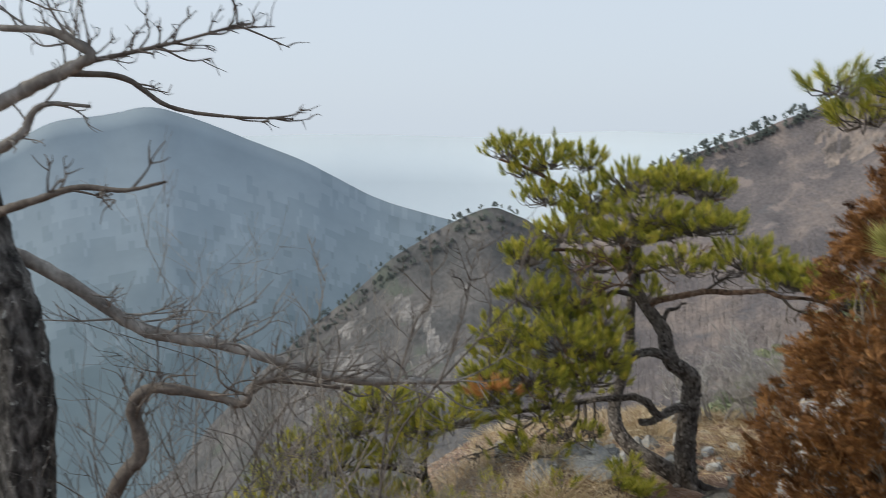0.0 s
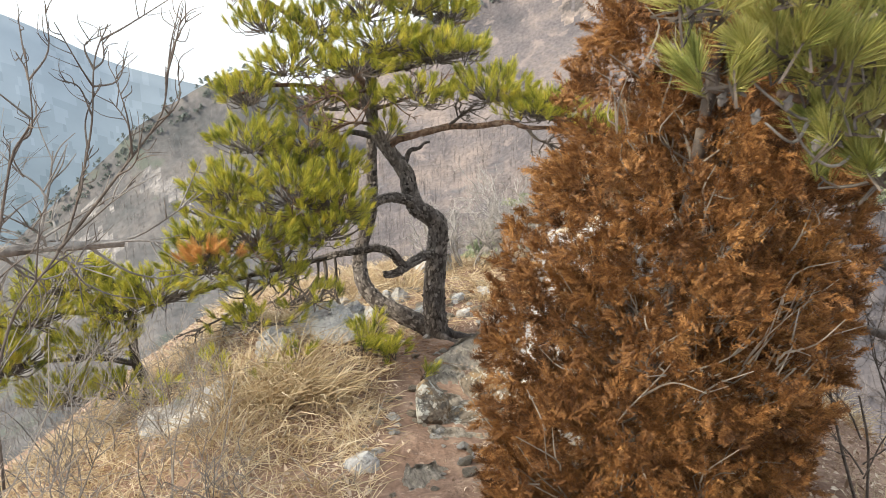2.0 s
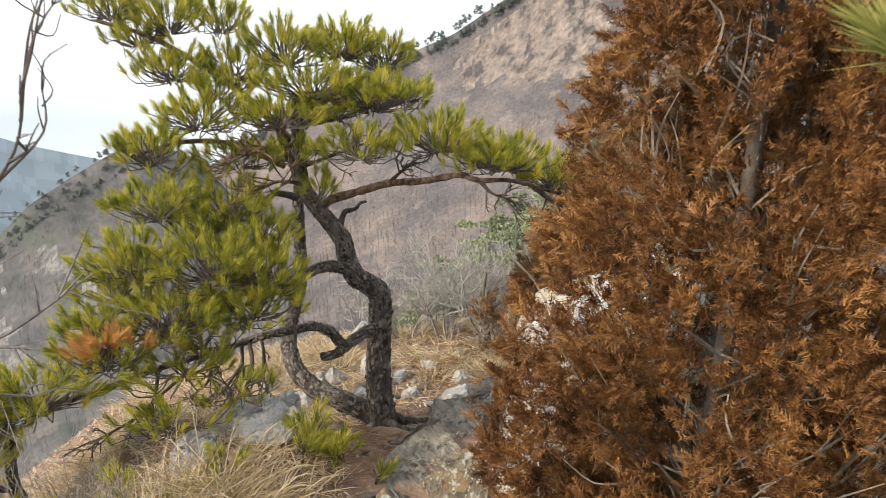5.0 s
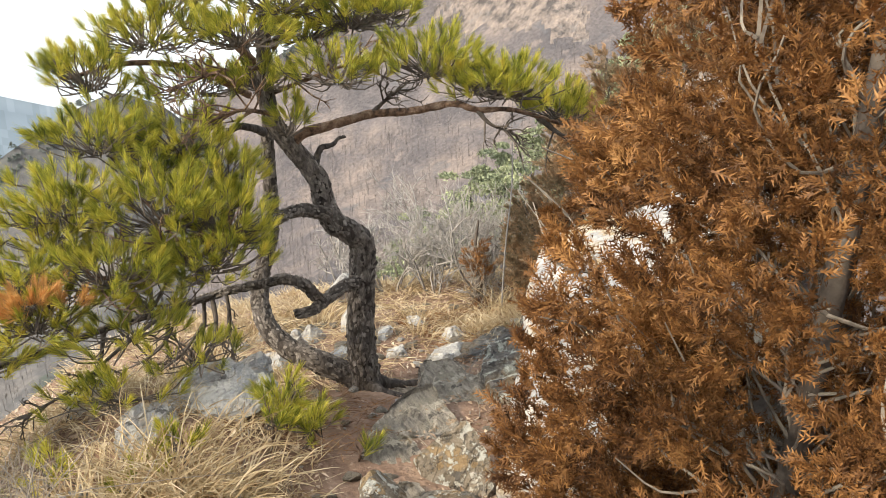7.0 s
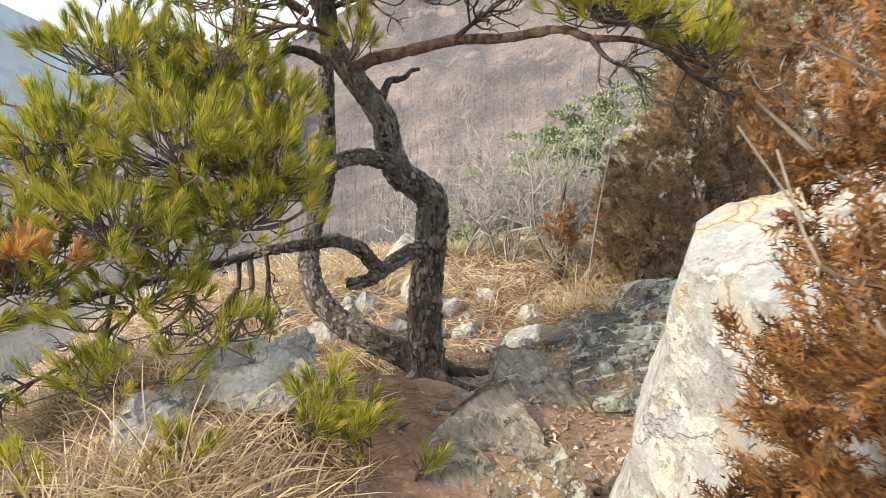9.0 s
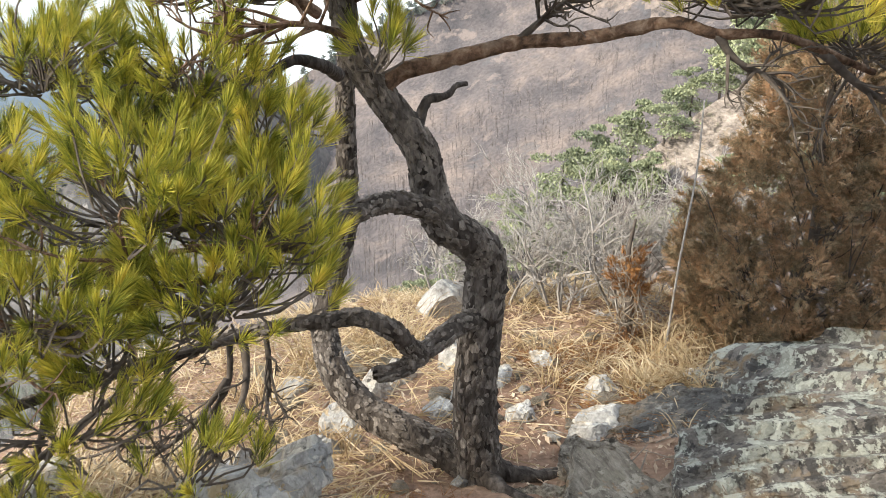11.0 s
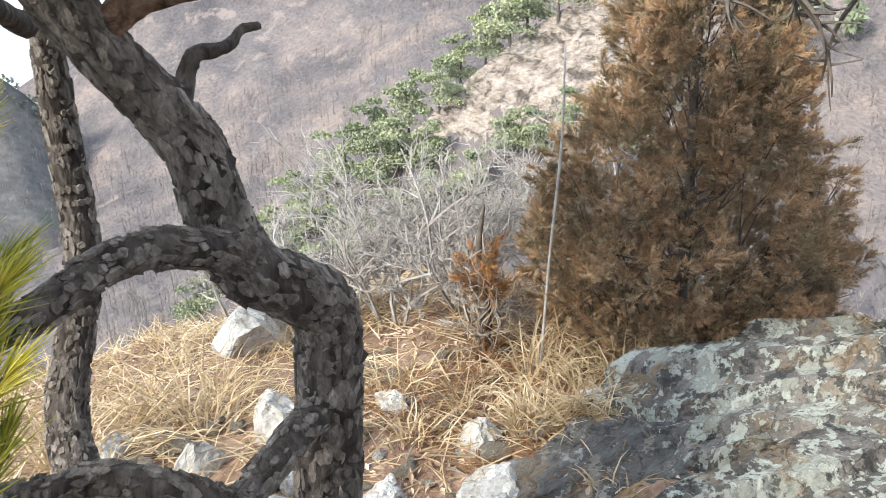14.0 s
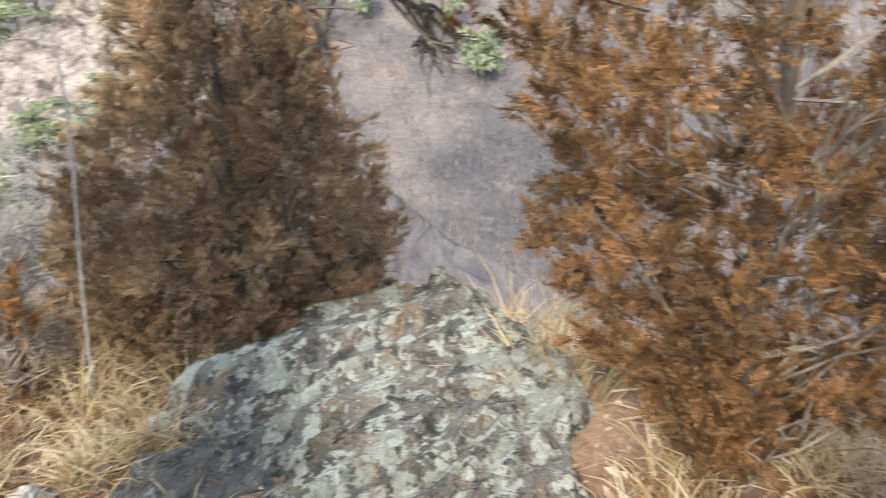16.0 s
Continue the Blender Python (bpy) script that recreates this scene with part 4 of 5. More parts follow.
# a pale outcrop that breaks through the grass
for x, y, sx, sy, sz, tz, sd in [(0.86, 4.86, 0.30, 0.20, 0.22, 32, 30), (1.02, 5.10, 0.22, 0.13, 0.12, 38, 33), (0.60, 4.70, 0.12, 0.12, 0.2, 50, 31), (0.22, 4.42, 0.26, 0.2, 0.2, 10, 32)]:
    rock("outcrop", (x, y, float(ground_z(x, y)) - 0.02), (sx, sy, sz), sd, PALEROCK, "pale layered outcrop breaking through dry grass", planes=[((-0.45, -0.5, 0.75), 0.5), ((-0.1, 0.5, 0.85), 0.55)], cuts=10, turn=(0, -8, tz), group="pale outcrop", rough=0.1, fine=0.01, level=5, strata=((0.3, 0.5, 0.8), 0.04, 0.85))
for x, y, sx, sy, sz, tz, sd in [(1.31, 3.93, 0.12, 0.17, 0.17, -20, 27), (2.38, 7.5, 0.26, 0.2, 0.3, 30, 29), (2.42, 5.72, 0.16, 0.12, 0.1, 0, 34), (2.55, 5.95, 0.12, 0.1, 0.1, 25, 35), (1.62, 6.3, 0.12, 0.1, 0.14, 40, 41), (1.78, 6.45, 0.14, 0.1, 0.12, 10, 42),
                                 (1.45, 6.1, 0.12, 0.1, 0.1, 70, 43), (1.98, 6.15, 0.1, 0.08, 0.08, 30, 44), (2.15, 5.9, 0.1, 0.08, 0.07, 0, 45), (2.07, 6.5, 0.13, 0.1, 0.2, 25, 54), (2.34, 5.66, 0.13, 0.08, 0.09, -15, 55), (2.2, 6.25, 0.12, 0.07, 0.06, 60, 56), (1.85, 6.05, 0.11, 0.08, 0.07, 5, 57),
                                 (2.5, 6.4, 0.1, 0.08, 0.07, 80, 58), (1.55, 6.7, 0.14, 0.1, 0.1, 45, 59), (1.3, 6.5, 0.13, 0.1, 0.1, 20, 60), (0.95, 5.6, 0.14, 0.1, 0.1, 20, 46), (0.45, 5.2, 0.16, 0.12, 0.12, 60, 47), (1.3, 5.85, 0.12, 0.1, 0.1, 15, 48), (2.95, 5.85, 0.1, 0.08, 0.08, 15, 49),
                                 (0.85, 3.45, 0.12, 0.1, 0.07, 35, 61), (3.32, 4.56, 0.11, 0.09, 0.12, 10, 62)]:
    rock("stone", (x, y, float(ground_z(x, y)) + sz * 0.05), (sx * 0.85, sy * 0.85, sz * 0.85), sd, PALEROCK if sd not in (27, 62) else ORANGEROCK, "pale angular stone among dry grass" if sd not in (27, 62) else "lichened stone with orange stains in the soil", cuts=22, turn=(10, -14, tz), group="pale stones", fine=0.008)

# ---- the weathered dead tree ----
g = np.random.default_rng(31)


def twiggy(parent, pts, r0, r1, material, count, length, g, name="limb", lift=0.35, sides=8, thin=1.0):
    """A limb that bears crooked side twigs."""
    ob = limb(name, parent, pts, r0, r1, material, sides, 0.08, 6, int(g.integers(1e6)))
    line = spline(pts, 8)
    tw = []
    for _ in range(count):
        i = int(len(line) * (0.25 + 0.73 * g.random()))
        i = min(i, len(line) - 2)
        d = unit(line[i + 1] - line[i])
        w = unit(d * 0.7 + 0.8 * unit(g.normal(size=3)) + np.array([0, 0, lift]))
        p, ln = line[i], length * (0.5 + 0.8 * g.random())
        m, e = p + w * ln * 0.5 + g.normal(size=3) * ln * 0.08, p + w * ln + g.normal(size=3) * ln * 0.12
        tw.append(tube([p, m, e], 0.0055 * thin, 0.002 * thin, 5, 4, 0.05))
        for _ in range(4):
            s = g.random()
            o = m + (e - m) * s
            v = unit(w + 0.9 * unit(g.normal(size=3)) + np.array([0, 0, 0.2]))
            l2 = ln * (0.25 + 0.35 * g.random())
            tw.append(tube([o, o + v * l2 * 0.5 + g.normal(size=3) * 0.008, o + v * l2], 0.003 * thin, 0.0012 * thin, 4, 3))
    if tw:
        tagged(solid("twigwork", *join(tw), material, ob), kind="stuff")
    return ob


for q in [[(1.1, 5.5, -0.43), (1.1, 5.45, -0.55), (1.08, 5.42, -0.66)], [(1.0, 5.55, -0.46), (0.98, 5.5, -0.6), (0.9, 5.45, -0.7), (0.93, 5.4, -0.8)], [(0.98, 5.5, -0.58), (0.86, 5.42, -0.68), (0.74, 5.35, -0.72)], [(0.83, 5.45, -0.46), (0.78, 5.35, -0.58), (0.66, 5.3, -0.64)],
          [(0.54, 5.28, -0.44), (0.5, 5.2, -0.56), (0.42, 5.15, -0.64)], [(1.04, 5.55, -0.46), (0.9, 5.35, -0.4), (0.7, 5.2, -0.34)]]:
    twiggy(pine, q, 0.011, 0.004, DARKWOOD, 9, 0.13, g, "drooping_twig", -0.2, 6)
for q in [[(1.36, 5.5, 0.62), (1.15, 5.4, 0.62), (0.9, 5.3, 0.55)], [(1.41, 5.5, 0.4), (1.2, 5.35, 0.45), (1.0, 5.25, 0.4)], [(1.38, 5.5, 0.5), (1.6, 5.35, 0.6), (1.85, 5.3, 0.68)], [(1.2, 5.15, -0.09), (1.0, 5.0, 0.0), (0.75, 4.95, 0.0)], [(1.05, 5.1, -0.09), (0.8, 5.05, -0.12), (0.5, 4.95, -0.14)]]:
    twiggy(pine, q, 0.012, 0.004, REDBARK, 14, 0.18, g, "branch", 0.25, 7)
for q in [[(2.2, 5.0, 0.437), (2.26, 4.98, 0.37), (2.36, 4.95, 0.33)], [(2.5, 4.95, 0.39), (2.6, 4.92, 0.31), (2.72, 4.9, 0.25), (2.8, 4.88, 0.23)], [(1.83, 5.4, 0.39), (1.9, 5.36, 0.46), (2.0, 5.3, 0.55)], [(0.83, 5.45, -0.46), (0.6, 5.2, -0.5), (0.4, 5.0, -0.56), (0.2, 4.9, -0.6)], [(1.04, 5.55, -0.46), (1.02, 5.4, -0.58), (0.9, 5.2, -0.66), (0.72, 5.05, -0.7)]]:
    twiggy(pine, q, 0.013, 0.004, DARKWOOD, 12, 0.14, g, "branch", -0.1, 7)

dead = thing("dead_tree", None, "dead leafless pine with weathered grey limbs below the ridge", "tree")
limb("trunk", dead, [(-1.62, 2.9, -1.95), (-1.63, 2.9, -1.0), (-1.63, 2.9, 0.04), (-1.6, 2.9, 0.5), (-1.6, 2.9, 0.72), (-1.63, 2.9, 0.92), (-1.69, 2.92, 1.1), (-1.75, 2.95, 1.45), (-1.72, 3.0, 1.75)], 0.125, 0.05, LICHENBARK, 20, 0.06, 6, 41)
twiggy(dead, [(-1.68, 2.95, 1.05), (-1.63, 3.05, 1.0), (-1.44, 3.1, 0.86), (-1.2, 3.1, 0.7), (-0.88, 3.1, 0.64), (-0.65, 3.1, 0.57), (-0.38, 3.12, 0.49), (-0.12, 3.15, 0.475), (0.06, 3.19, 0.46)], 0.032, 0.012, GREYWOOD, 46, 0.26, g)
twiggy(dead, [(-1.45, 2.85, -0.5), (-1.25, 2.8, 0.13), (-1.13, 2.8, 0.31), (-1.15, 2.8, 0.49), (-1.07, 2.8, 0.56), (-0.85, 2.8, 0.53), (-0.74, 2.8, 0.5), (-0.66, 2.8, 0.59), (-0.34, 2.8, 0.56)], 0.034, 0.008, DARKWOOD, 26, 0.2, g)
twiggy(dead, [(-1.66, 2.9, 1.2), (-1.53, 2.75, 1.23), (-1.39, 2.7, 1.27), (-1.25, 2.7, 1.31), (-1.09, 2.7, 1.3), (-0.95, 2.7, 1.33)], 0.02, 0.005, DARKWOOD, 7, 0.13, g)
twiggy(dead, [(-1.72, 3.0, 1.58), (-1.53, 3.0, 1.67), (-1.38, 3.0, 1.74), (-1.31, 3.0, 1.78), (-1.37, 3.0, 1.83), (-1.47, 3.0, 1.87), (-1.64, 3.0, 1.88), (-1.85, 3.0, 1.9)], 0.03, 0.01, GREYWOOD, 20, 0.2, g)
twiggy(dead, [(-1.36, 3.0, 1.75), (-1.2, 3.1, 1.8), (-0.98, 3.1, 1.85), (-0.76, 3.1, 1.91)], 0.012, 0.004, DARKWOOD, 18, 0.17, g)
twiggy(dead, [(-1.43, 3.05, 1.72), (-1.27, 3.2, 1.71), (-1.1, 3.2, 1.6), (-0.87, 3.2, 1.56), (-0.6, 3.2, 1.55)], 0.014, 0.004, DARKWOOD, 5, 0.14, g, lift=-0.1)
twiggy(dead, [(-1.72, 2.93, 1.40), (-1.62, 2.9, 1.44), (-1.53, 2.9, 1.5), (-1.49, 2.9, 1.57), (-1.42, 2.9, 1.6), (-1.28, 2.9, 1.59)], 0.026, 0.006, GREYWOOD, 5, 0.14, g)
twiggy(dead, [(-1.9, 2.8, 1.75), (-1.7, 2.8, 1.95), (-1.5, 2.85, 2.0), (-1.3, 2.9, 2.02)], 0.014, 0.004, DARKWOOD, 6, 0.16, g)

# ---- bare shrub that stands nearest to the trail's start ----
z = float(ground_z(-0.25, 2.6))
shrub = thing("bare_shrub", None, "leafless grey shrub with thin forked stems at the drop", "shrub")
twiggy(shrub, [(-0.25, 2.6, z - 0.05), (-0.24, 2.6, 0.1), (-0.16, 2.6, 0.45), (-0.015, 2.6, 0.65), (0.07, 2.6, 0.89), (0.1, 2.6, 1.06), (0.137, 2.6, 1.14)], 0.0044, 0.0013, DARKWOOD, 12, 0.15, g, "stem", 0.5, 6, 0.5)
twiggy(shrub, [(-0.03, 2.6, 0.63), (0.05, 2.6, 0.72), (0.133, 2.58, 0.82), (0.23, 2.56, 0.945), (0.25, 2.56, 1.05)], 0.0044, 0.0013, DARKWOOD, 9, 0.14, g, "stem", 0.5, 6, 0.5)
twiggy(shrub, [(-0.24, 2.62, 0.0), (-0.2, 2.62, 0.45), (-0.1, 2.6, 0.84), (-0.045, 2.6, 0.92), (-0.035, 2.6, 1.09)], 0.0044, 0.0013, DARKWOOD, 9, 0.14, g, "stem", 0.5, 6, 0.5)
twiggy(shrub, [(-0.26, 2.65, 0.0), (-0.4, 2.7, 0.4), (-0.45, 2.75, 0.75), (-0.42, 2.78, 1.0)], 0.0044, 0.0013, TWIG, 9, 0.16, g, "stem", 0.5, 6, 0.5)
for x, y, h, n, sd in [(-0.75, 2.2, 1.7, 3, 51), (-0.3, 3.1, 1.1, 4, 52), (0.05, 3.55, 0.75, 5, 53), (-0.45, 3.7, 1.1, 4, 54), (0.1, 4.2, 0.6, 5, 55), (0.35, 3.2, 0.5, 4, 56), (-0.2, 4.4, 0.7, 5, 57)]:
    bare_shrub(x, y, h, n, sd, TWIG if sd % 2 else GREYWOOD, "tangled leafless shrub with pale dry twigs", 0.004, "leafless shrubs by the trail", lean=0.5)
for x, y, h, n, sd in [(-1.38, 3.0, 2.1, 3, 151), (-1.05, 3.15, 1.9, 3, 152), (-0.8, 3.3, 1.8, 3, 153), (-0.55, 3.5, 1.5, 3, 154)]:
    bare_shrub(x, y, h, n, sd, DARKWOOD if sd % 2 else GREYWOOD, "thin leafless stems rising beside the dead pine", 0.006, "leafless stems below the dead pine", lean=0.16, forks=4, spread=0.5)
for x, y, h, n, sd in [(3.0, 7.2, 0.95, 6, 61), (3.35, 7.1, 1.15, 6, 62), (2.75, 7.5, 0.85, 6, 63), (3.6, 7.4, 1.2, 6, 64), (3.15, 7.7, 1.1, 6, 65), (3.9, 7.0, 1.2, 5, 66), (2.5, 7.9, 0.8, 5, 67), (4.3, 7.4, 1.3, 5, 68), (3.3, 6.8, 0.7, 5, 69)]:
    bare_shrub(x, y, h * 0.72, n, sd, PALETWIG, "dense leafless grey shrub beyond the dry grass", 0.011, "grey shrubs beyond the grass", lean=0.42, spread=0.75, forks=5)
for x, y, h, sd in [(2.45, 1.6, 1.3, 71), (2.7, 2.0, 1.5, 72), (2.9, 1.5, 1.6, 73), (2.4, 2.2, 1.1, 74), (2.25, 1.9, 0.9, 75), (2.55, 2.5, 1.2, 76), (2.15, 1.6, 0.8, 77)]:
    bare_shrub(x, y, h, 4, sd, DARKWOOD, "thin dark leafless shrub behind the dead cedar", 0.006, "dark shrubs", lean=0.25)
stem = thing("dead_sapling", None, "thin grey dead sapling stem beside the brown cedar", "tree")
limb("trunk", stem, [(3.06, 6.22, float(ground_z(3.06, 6.22)) - 0.05), (3.07, 6.2, -0.7), (3.11, 6.2, -0.25), (3.1, 6.19, 0.08)], 0.007, 0.0035, PALETWIG, 8)

# ---- the near pine and the small pines ----
near_pine = thing("pine_tree", None, "pine with long pale needles reaching over the dead cedar", "tree")
z = float(ground_z(2.85, 2.3))
limb("trunk", near_pine, [(2.85, 2.3, z - 0.05), (2.83, 2.32, -0.2), (2.78, 2.35, 0.5), (2.7, 2.4, 1.1), (2.6, 2.5, 1.7), (2.5, 2.6, 2.2)], 0.075, 0.03, BARK, 12, 0.06, 6, 81)
limb("limb", near_pine, [(2.74, 2.37, 0.8), (2.3, 2.15, 0.88), (1.9, 2.0, 0.92), (1.6, 1.92, 0.98), (1.35, 1.9, 1.04)], 0.03, 0.008, REDBARK, 8, 0.06, 5, 82)
limb("limb", near_pine, [(2.6, 2.5, 1.65), (2.3, 2.8, 1.6), (1.95, 2.95, 1.58), (1.6, 3.0, 1.6)], 0.022, 0.007, GREYWOOD, 8, 0.08, 5, 83)
limb("limb", near_pine, [(2.82, 2.33, 0.1), (2.7, 2.6, 0.22), (2.55, 2.75, 0.33), (2.25, 2.82, 0.4)], 0.024, 0.012, DARKWOOD, 8, 0.08, 5, 84)
limb("limb", near_pine, [(2.83, 2.33, -0.1), (2.68, 2.6, 0.02), (2.45, 2.62, 0.12), (2.3, 2.6, 0.2)], 0.02, 0.01, DARKWOOD, 8, 0.08, 5, 85)
limb("dead_twig", near_pine, [(2.55, 2.5, 1.72), (2.2, 2.4, 1.6), (1.95, 2.3, 1.5), (1.8, 2.25, 1.38)], 0.016, 0.006, GREYWOOD, 8, 0.1, 5, 86)
for c, s, n in [((1.16, 1.90, 1.20), (0.09, 0.1, 0.07), 10), ((1.22, 1.90, 1.08), (0.09, 0.1, 0.07), 10), ((1.32, 1.88, 1.24), (0.12, 0.12, 0.08), 16), ((1.42, 1.88, 1.10), (0.12, 0.12, 0.09), 16), ((1.50, 1.88, 0.98), (0.11, 0.12, 0.08), 14), ((1.60, 1.9, 1.2), (0.13, 0.13, 0.09), 16),
                ((1.66, 1.9, 1.02), (0.13, 0.13, 0.09), 16), ((1.80, 1.92, 1.14), (0.14, 0.14, 0.1), 16), ((1.9, 1.98, 0.98), (0.15, 0.14, 0.1), 14), ((1.48, 1.9, 1.34), (0.12, 0.12, 0.07), 10), ((1.75, 1.95, 1.32), (0.14, 0.13, 0.08), 12), ((1.58, 1.86, 0.90), (0.12, 0.12, 0.08), 16), ((1.36, 1.88, 1.14), (0.14, 0.12, 0.08), 16), ((1.72, 1.9, 0.92), (0.13, 0.12, 0.08), 16), ((1.56, 1.88, 1.10), (0.15, 0.12, 0.09), 18)]:
    needle_pad(near_pine, c, s, n, g, NEEDLE_NEAR, 0.08, 0.0022, 110)
for c, s, n in [((1.46, 3.0, 1.68), (0.13, 0.14, 0.09), 16), ((1.60, 3.0, 1.56), (0.16, 0.15, 0.08), 20), ((1.74, 3.0, 1.66), (0.16, 0.15, 0.1), 22), ((2.0, 2.92, 1.66), (0.16, 0.15, 0.1), 20)]:
    needle_pad(near_pine, c, s, n, g)
for cx, cy, cz in [(1.30, 1.89, 0.985), (1.36, 1.88, 1.01), (1.44, 1.88, 0.93), (1.229, 1.9, 1.02)]:
    o = np.array([cx, cy, cz])
    solid("pine_cone", *join([tube([o + (0, 0, 0.03), o + (-0.002, 0, 0.022), o + (-0.004, 0, 0.014)], 0.003, 0.0095, 9, 3, 0.2, 5), tube([o + (-0.004, 0, 0.016), o + (-0.005, 0, 0.008), o + (-0.007, 0, 0)], 0.0095, 0.003, 9, 3, 0.2, 6)]), GREYWOOD, near_pine, True)
for q in [[(1.52, 1.9, 1.02), (1.42, 1.89, 0.99), (1.33, 1.89, 1.03), (1.25, 1.9, 1.09)], [(1.42, 1.89, 0.99), (1.38, 1.88, 0.95), (1.31, 1.88, 0.99)], [(1.6, 1.9, 0.98), (1.5, 1.88, 0.9), (1.42, 1.88, 0.93), (1.36, 1.88, 1.0)]]:
    limb("dead_twig", near_pine, q, 0.0045, 0.002, GREYWOOD, 6, 0.08, 5, 89)

low_pine = thing("pine_tree", None, "low spreading young pine on the slope edge", "tree")
z = float(ground_z(-0.05, 5.0))
limb("trunk", low_pine, [(-0.05, 5.0, z - 0.05), (-0.06, 5.0, -1.0), (-0.13, 5.0, -0.76), (-0.12, 5.0, -0.5), (-0.2, 5.0, -0.3)], 0.04, 0.015, BARK, 10, 0.06, 6, 91)
for q in [[(-0.13, 5.0, -0.8), (-0.3, 4.95, -0.72), (-0.5, 4.9, -0.68), (-0.8, 4.85, -0.66)], [(-0.12, 5.0, -0.55), (-0.3, 5.05, -0.5), (-0.6, 5.05, -0.45)]]:
    limb("limb", low_pine, q, 0.018, 0.007, BARK, 8, 0.06, 5, 92)
for c, s, n in [((-0.42, 5.0, -0.28), (0.26, 0.24, 0.12), 44), ((-0.62, 5.0, -0.44), (0.28, 0.24, 0.14), 46), ((-0.30, 4.9, -0.6), (0.26, 0.24, 0.13), 38), ((-0.75, 4.9, -0.66), (0.3, 0.26, 0.14), 46), ((-1.05, 4.9, -0.78), (0.26, 0.24, 0.14), 36), ((-0.5, 4.8, -0.82), (0.26, 0.2, 0.12), 30), ((-0.15, 4.95, -0.42), (0.22, 0.2, 0.1), 26), ((-0.9, 4.8, -0.5), (0.24, 0.2, 0.12), 26), ((-1.2, 4.8, -0.95), (0.26, 0.22, 0.12), 28), ((-0.2, 4.8, -0.85), (0.2, 0.2, 0.1), 20)]:
    needle_pad(low_pine, c, (s[0], s[1], s[2] * 1.25), int(n * 1.7), g)
for x, y, h, n in [(1.14, 4.62, 0.22, 18), (1.22, 4.52, 0.18, 12), (1.06, 4.52, 0.17, 11), (1.38, 4.45, 0.08, 3), (0.55, 4.35, 0.16, 7), (0.72, 4.42, 0.2, 9), (0.3, 4.55, 0.2, 9), (0.05, 4.5, 0.22, 10), (1.3, 4.7, 0.12, 5)]:
    z = float(ground_z(x, y))
    sap = thing("pine_seedling", None, "small green pine seedling in leaf litter and grass", "seedling", "pine seedlings by the trail")
    limb("stem", sap, [(x, y, z - 0.03), (x + 0.01, y, z + h * 0.5), (x, y + 0.01, z + h)], 0.006, 0.003, REDBARK, 6, 0.05, 3)
    needle_pad(sap, (x, y, z + h * 0.72), (0.09 + 0.1 * h, 0.09 + 0.1 * h, h * 0.6), n, g, None, 0.075, 0.0028, 60)

# ---- trees on the far slopes ----
g = np.random.default_rng(77)


def pine_puffs(g, h, pads, leaves, size):
    """The flat layered crown of a pine seen from afar: many small leaning leaves in uneven pads."""
    v = []
    for i in range(pads):
        s = i / max(1, pads - 1)
        c = np.array([g.normal() * 0.13 * h, g.normal() * 0.13 * h, h * (0.28 + 0.68 * s)])
        r = h * (0.34 - 0.2 * s) * (0.8 + 0.4 * g.random())
        p = c + inside(g, leaves, 0.3) * np.array([r, r, r * 0.42])
        d = unit(g.normal(size=(leaves, 3)) + np.array([0, 0, 0.6]))
        w = unit(np.cross(d, g.normal(size=(leaves, 3)))) * size * 0.5
        v.append(np.stack([p - w, p + w, p + d * size * 1.5], 1).reshape(-1, 3))
    v = np.concatenate(v)
    return v, np.arange(len(v)).reshape(-1, 3)


def bare_far(g, h):
    v = [np.array([(-0.012, 0, -0.3), (0.012, 0, -0.3), (0, 0, 1.0)]) * h, np.array([(0, -0.012, -0.3), (0, 0.012, -0.3), (0, 0, 1.0)]) * h]
    for _ in range(16):
        s = 0.3 + 0.6 * g.random()
        a = g.random() * 6.28
        l = 0.36 * (1.15 - s)
        o = np.array([0, 0, s])
        e = o + np.array([math.cos(a) * l, math.sin(a) * l, l * (0.8 + g.random())])
        w = np.array([-math.sin(a), math.cos(a), 0.3]) * 0.006
        v.append(np.stack([o - w, o + w, e]) * h)
    v = np.concatenate(v)
    return v, np.arange(len(v)).reshape(-1, 3)


def scatter(name, slope, pick, templates, count, material, label, lo, hi, g, category="trees"):
    """Plants over a slope that nobody could count."""
    vv = np.empty(len(slope.data.vertices) * 3)
    slope.data.vertices.foreach_get("co", vv)
    vv = vv.reshape(-1, 3)
    az, el = np.degrees(np.arctan2(vv[:, 0], vv[:, 1])), np.degrees(np.arctan2(vv[:, 2] - 1.5, np.hypot(vv[:, 0], vv[:, 1])))
    ok = np.nonzero(pick(az, el, np.hypot(vv[:, 0], vv[:, 1])))[0]
    out, k = [], 0
    for i in g.choice(ok, count):
        v, f = templates[int(g.integers(len(templates)))]
        a, s = g.random() * 6.28, lo + (hi - lo) * g.random()
        m = np.array([[math.cos(a), -math.sin(a), 0], [math.sin(a), math.cos(a), 0], [0, 0, 1]]) * s
        d = np.linalg.norm(vv[i])
        out.append((v @ m.T + vv[i] + g.normal(size=3) * np.array([1, 1, 0]) * d * 0.002, f))
    v = np.concatenate([o[0] for o in out])
    return tagged(solid(name, v, np.arange(len(v)).reshape(-1, 3), material), label, category, kind="stuff")


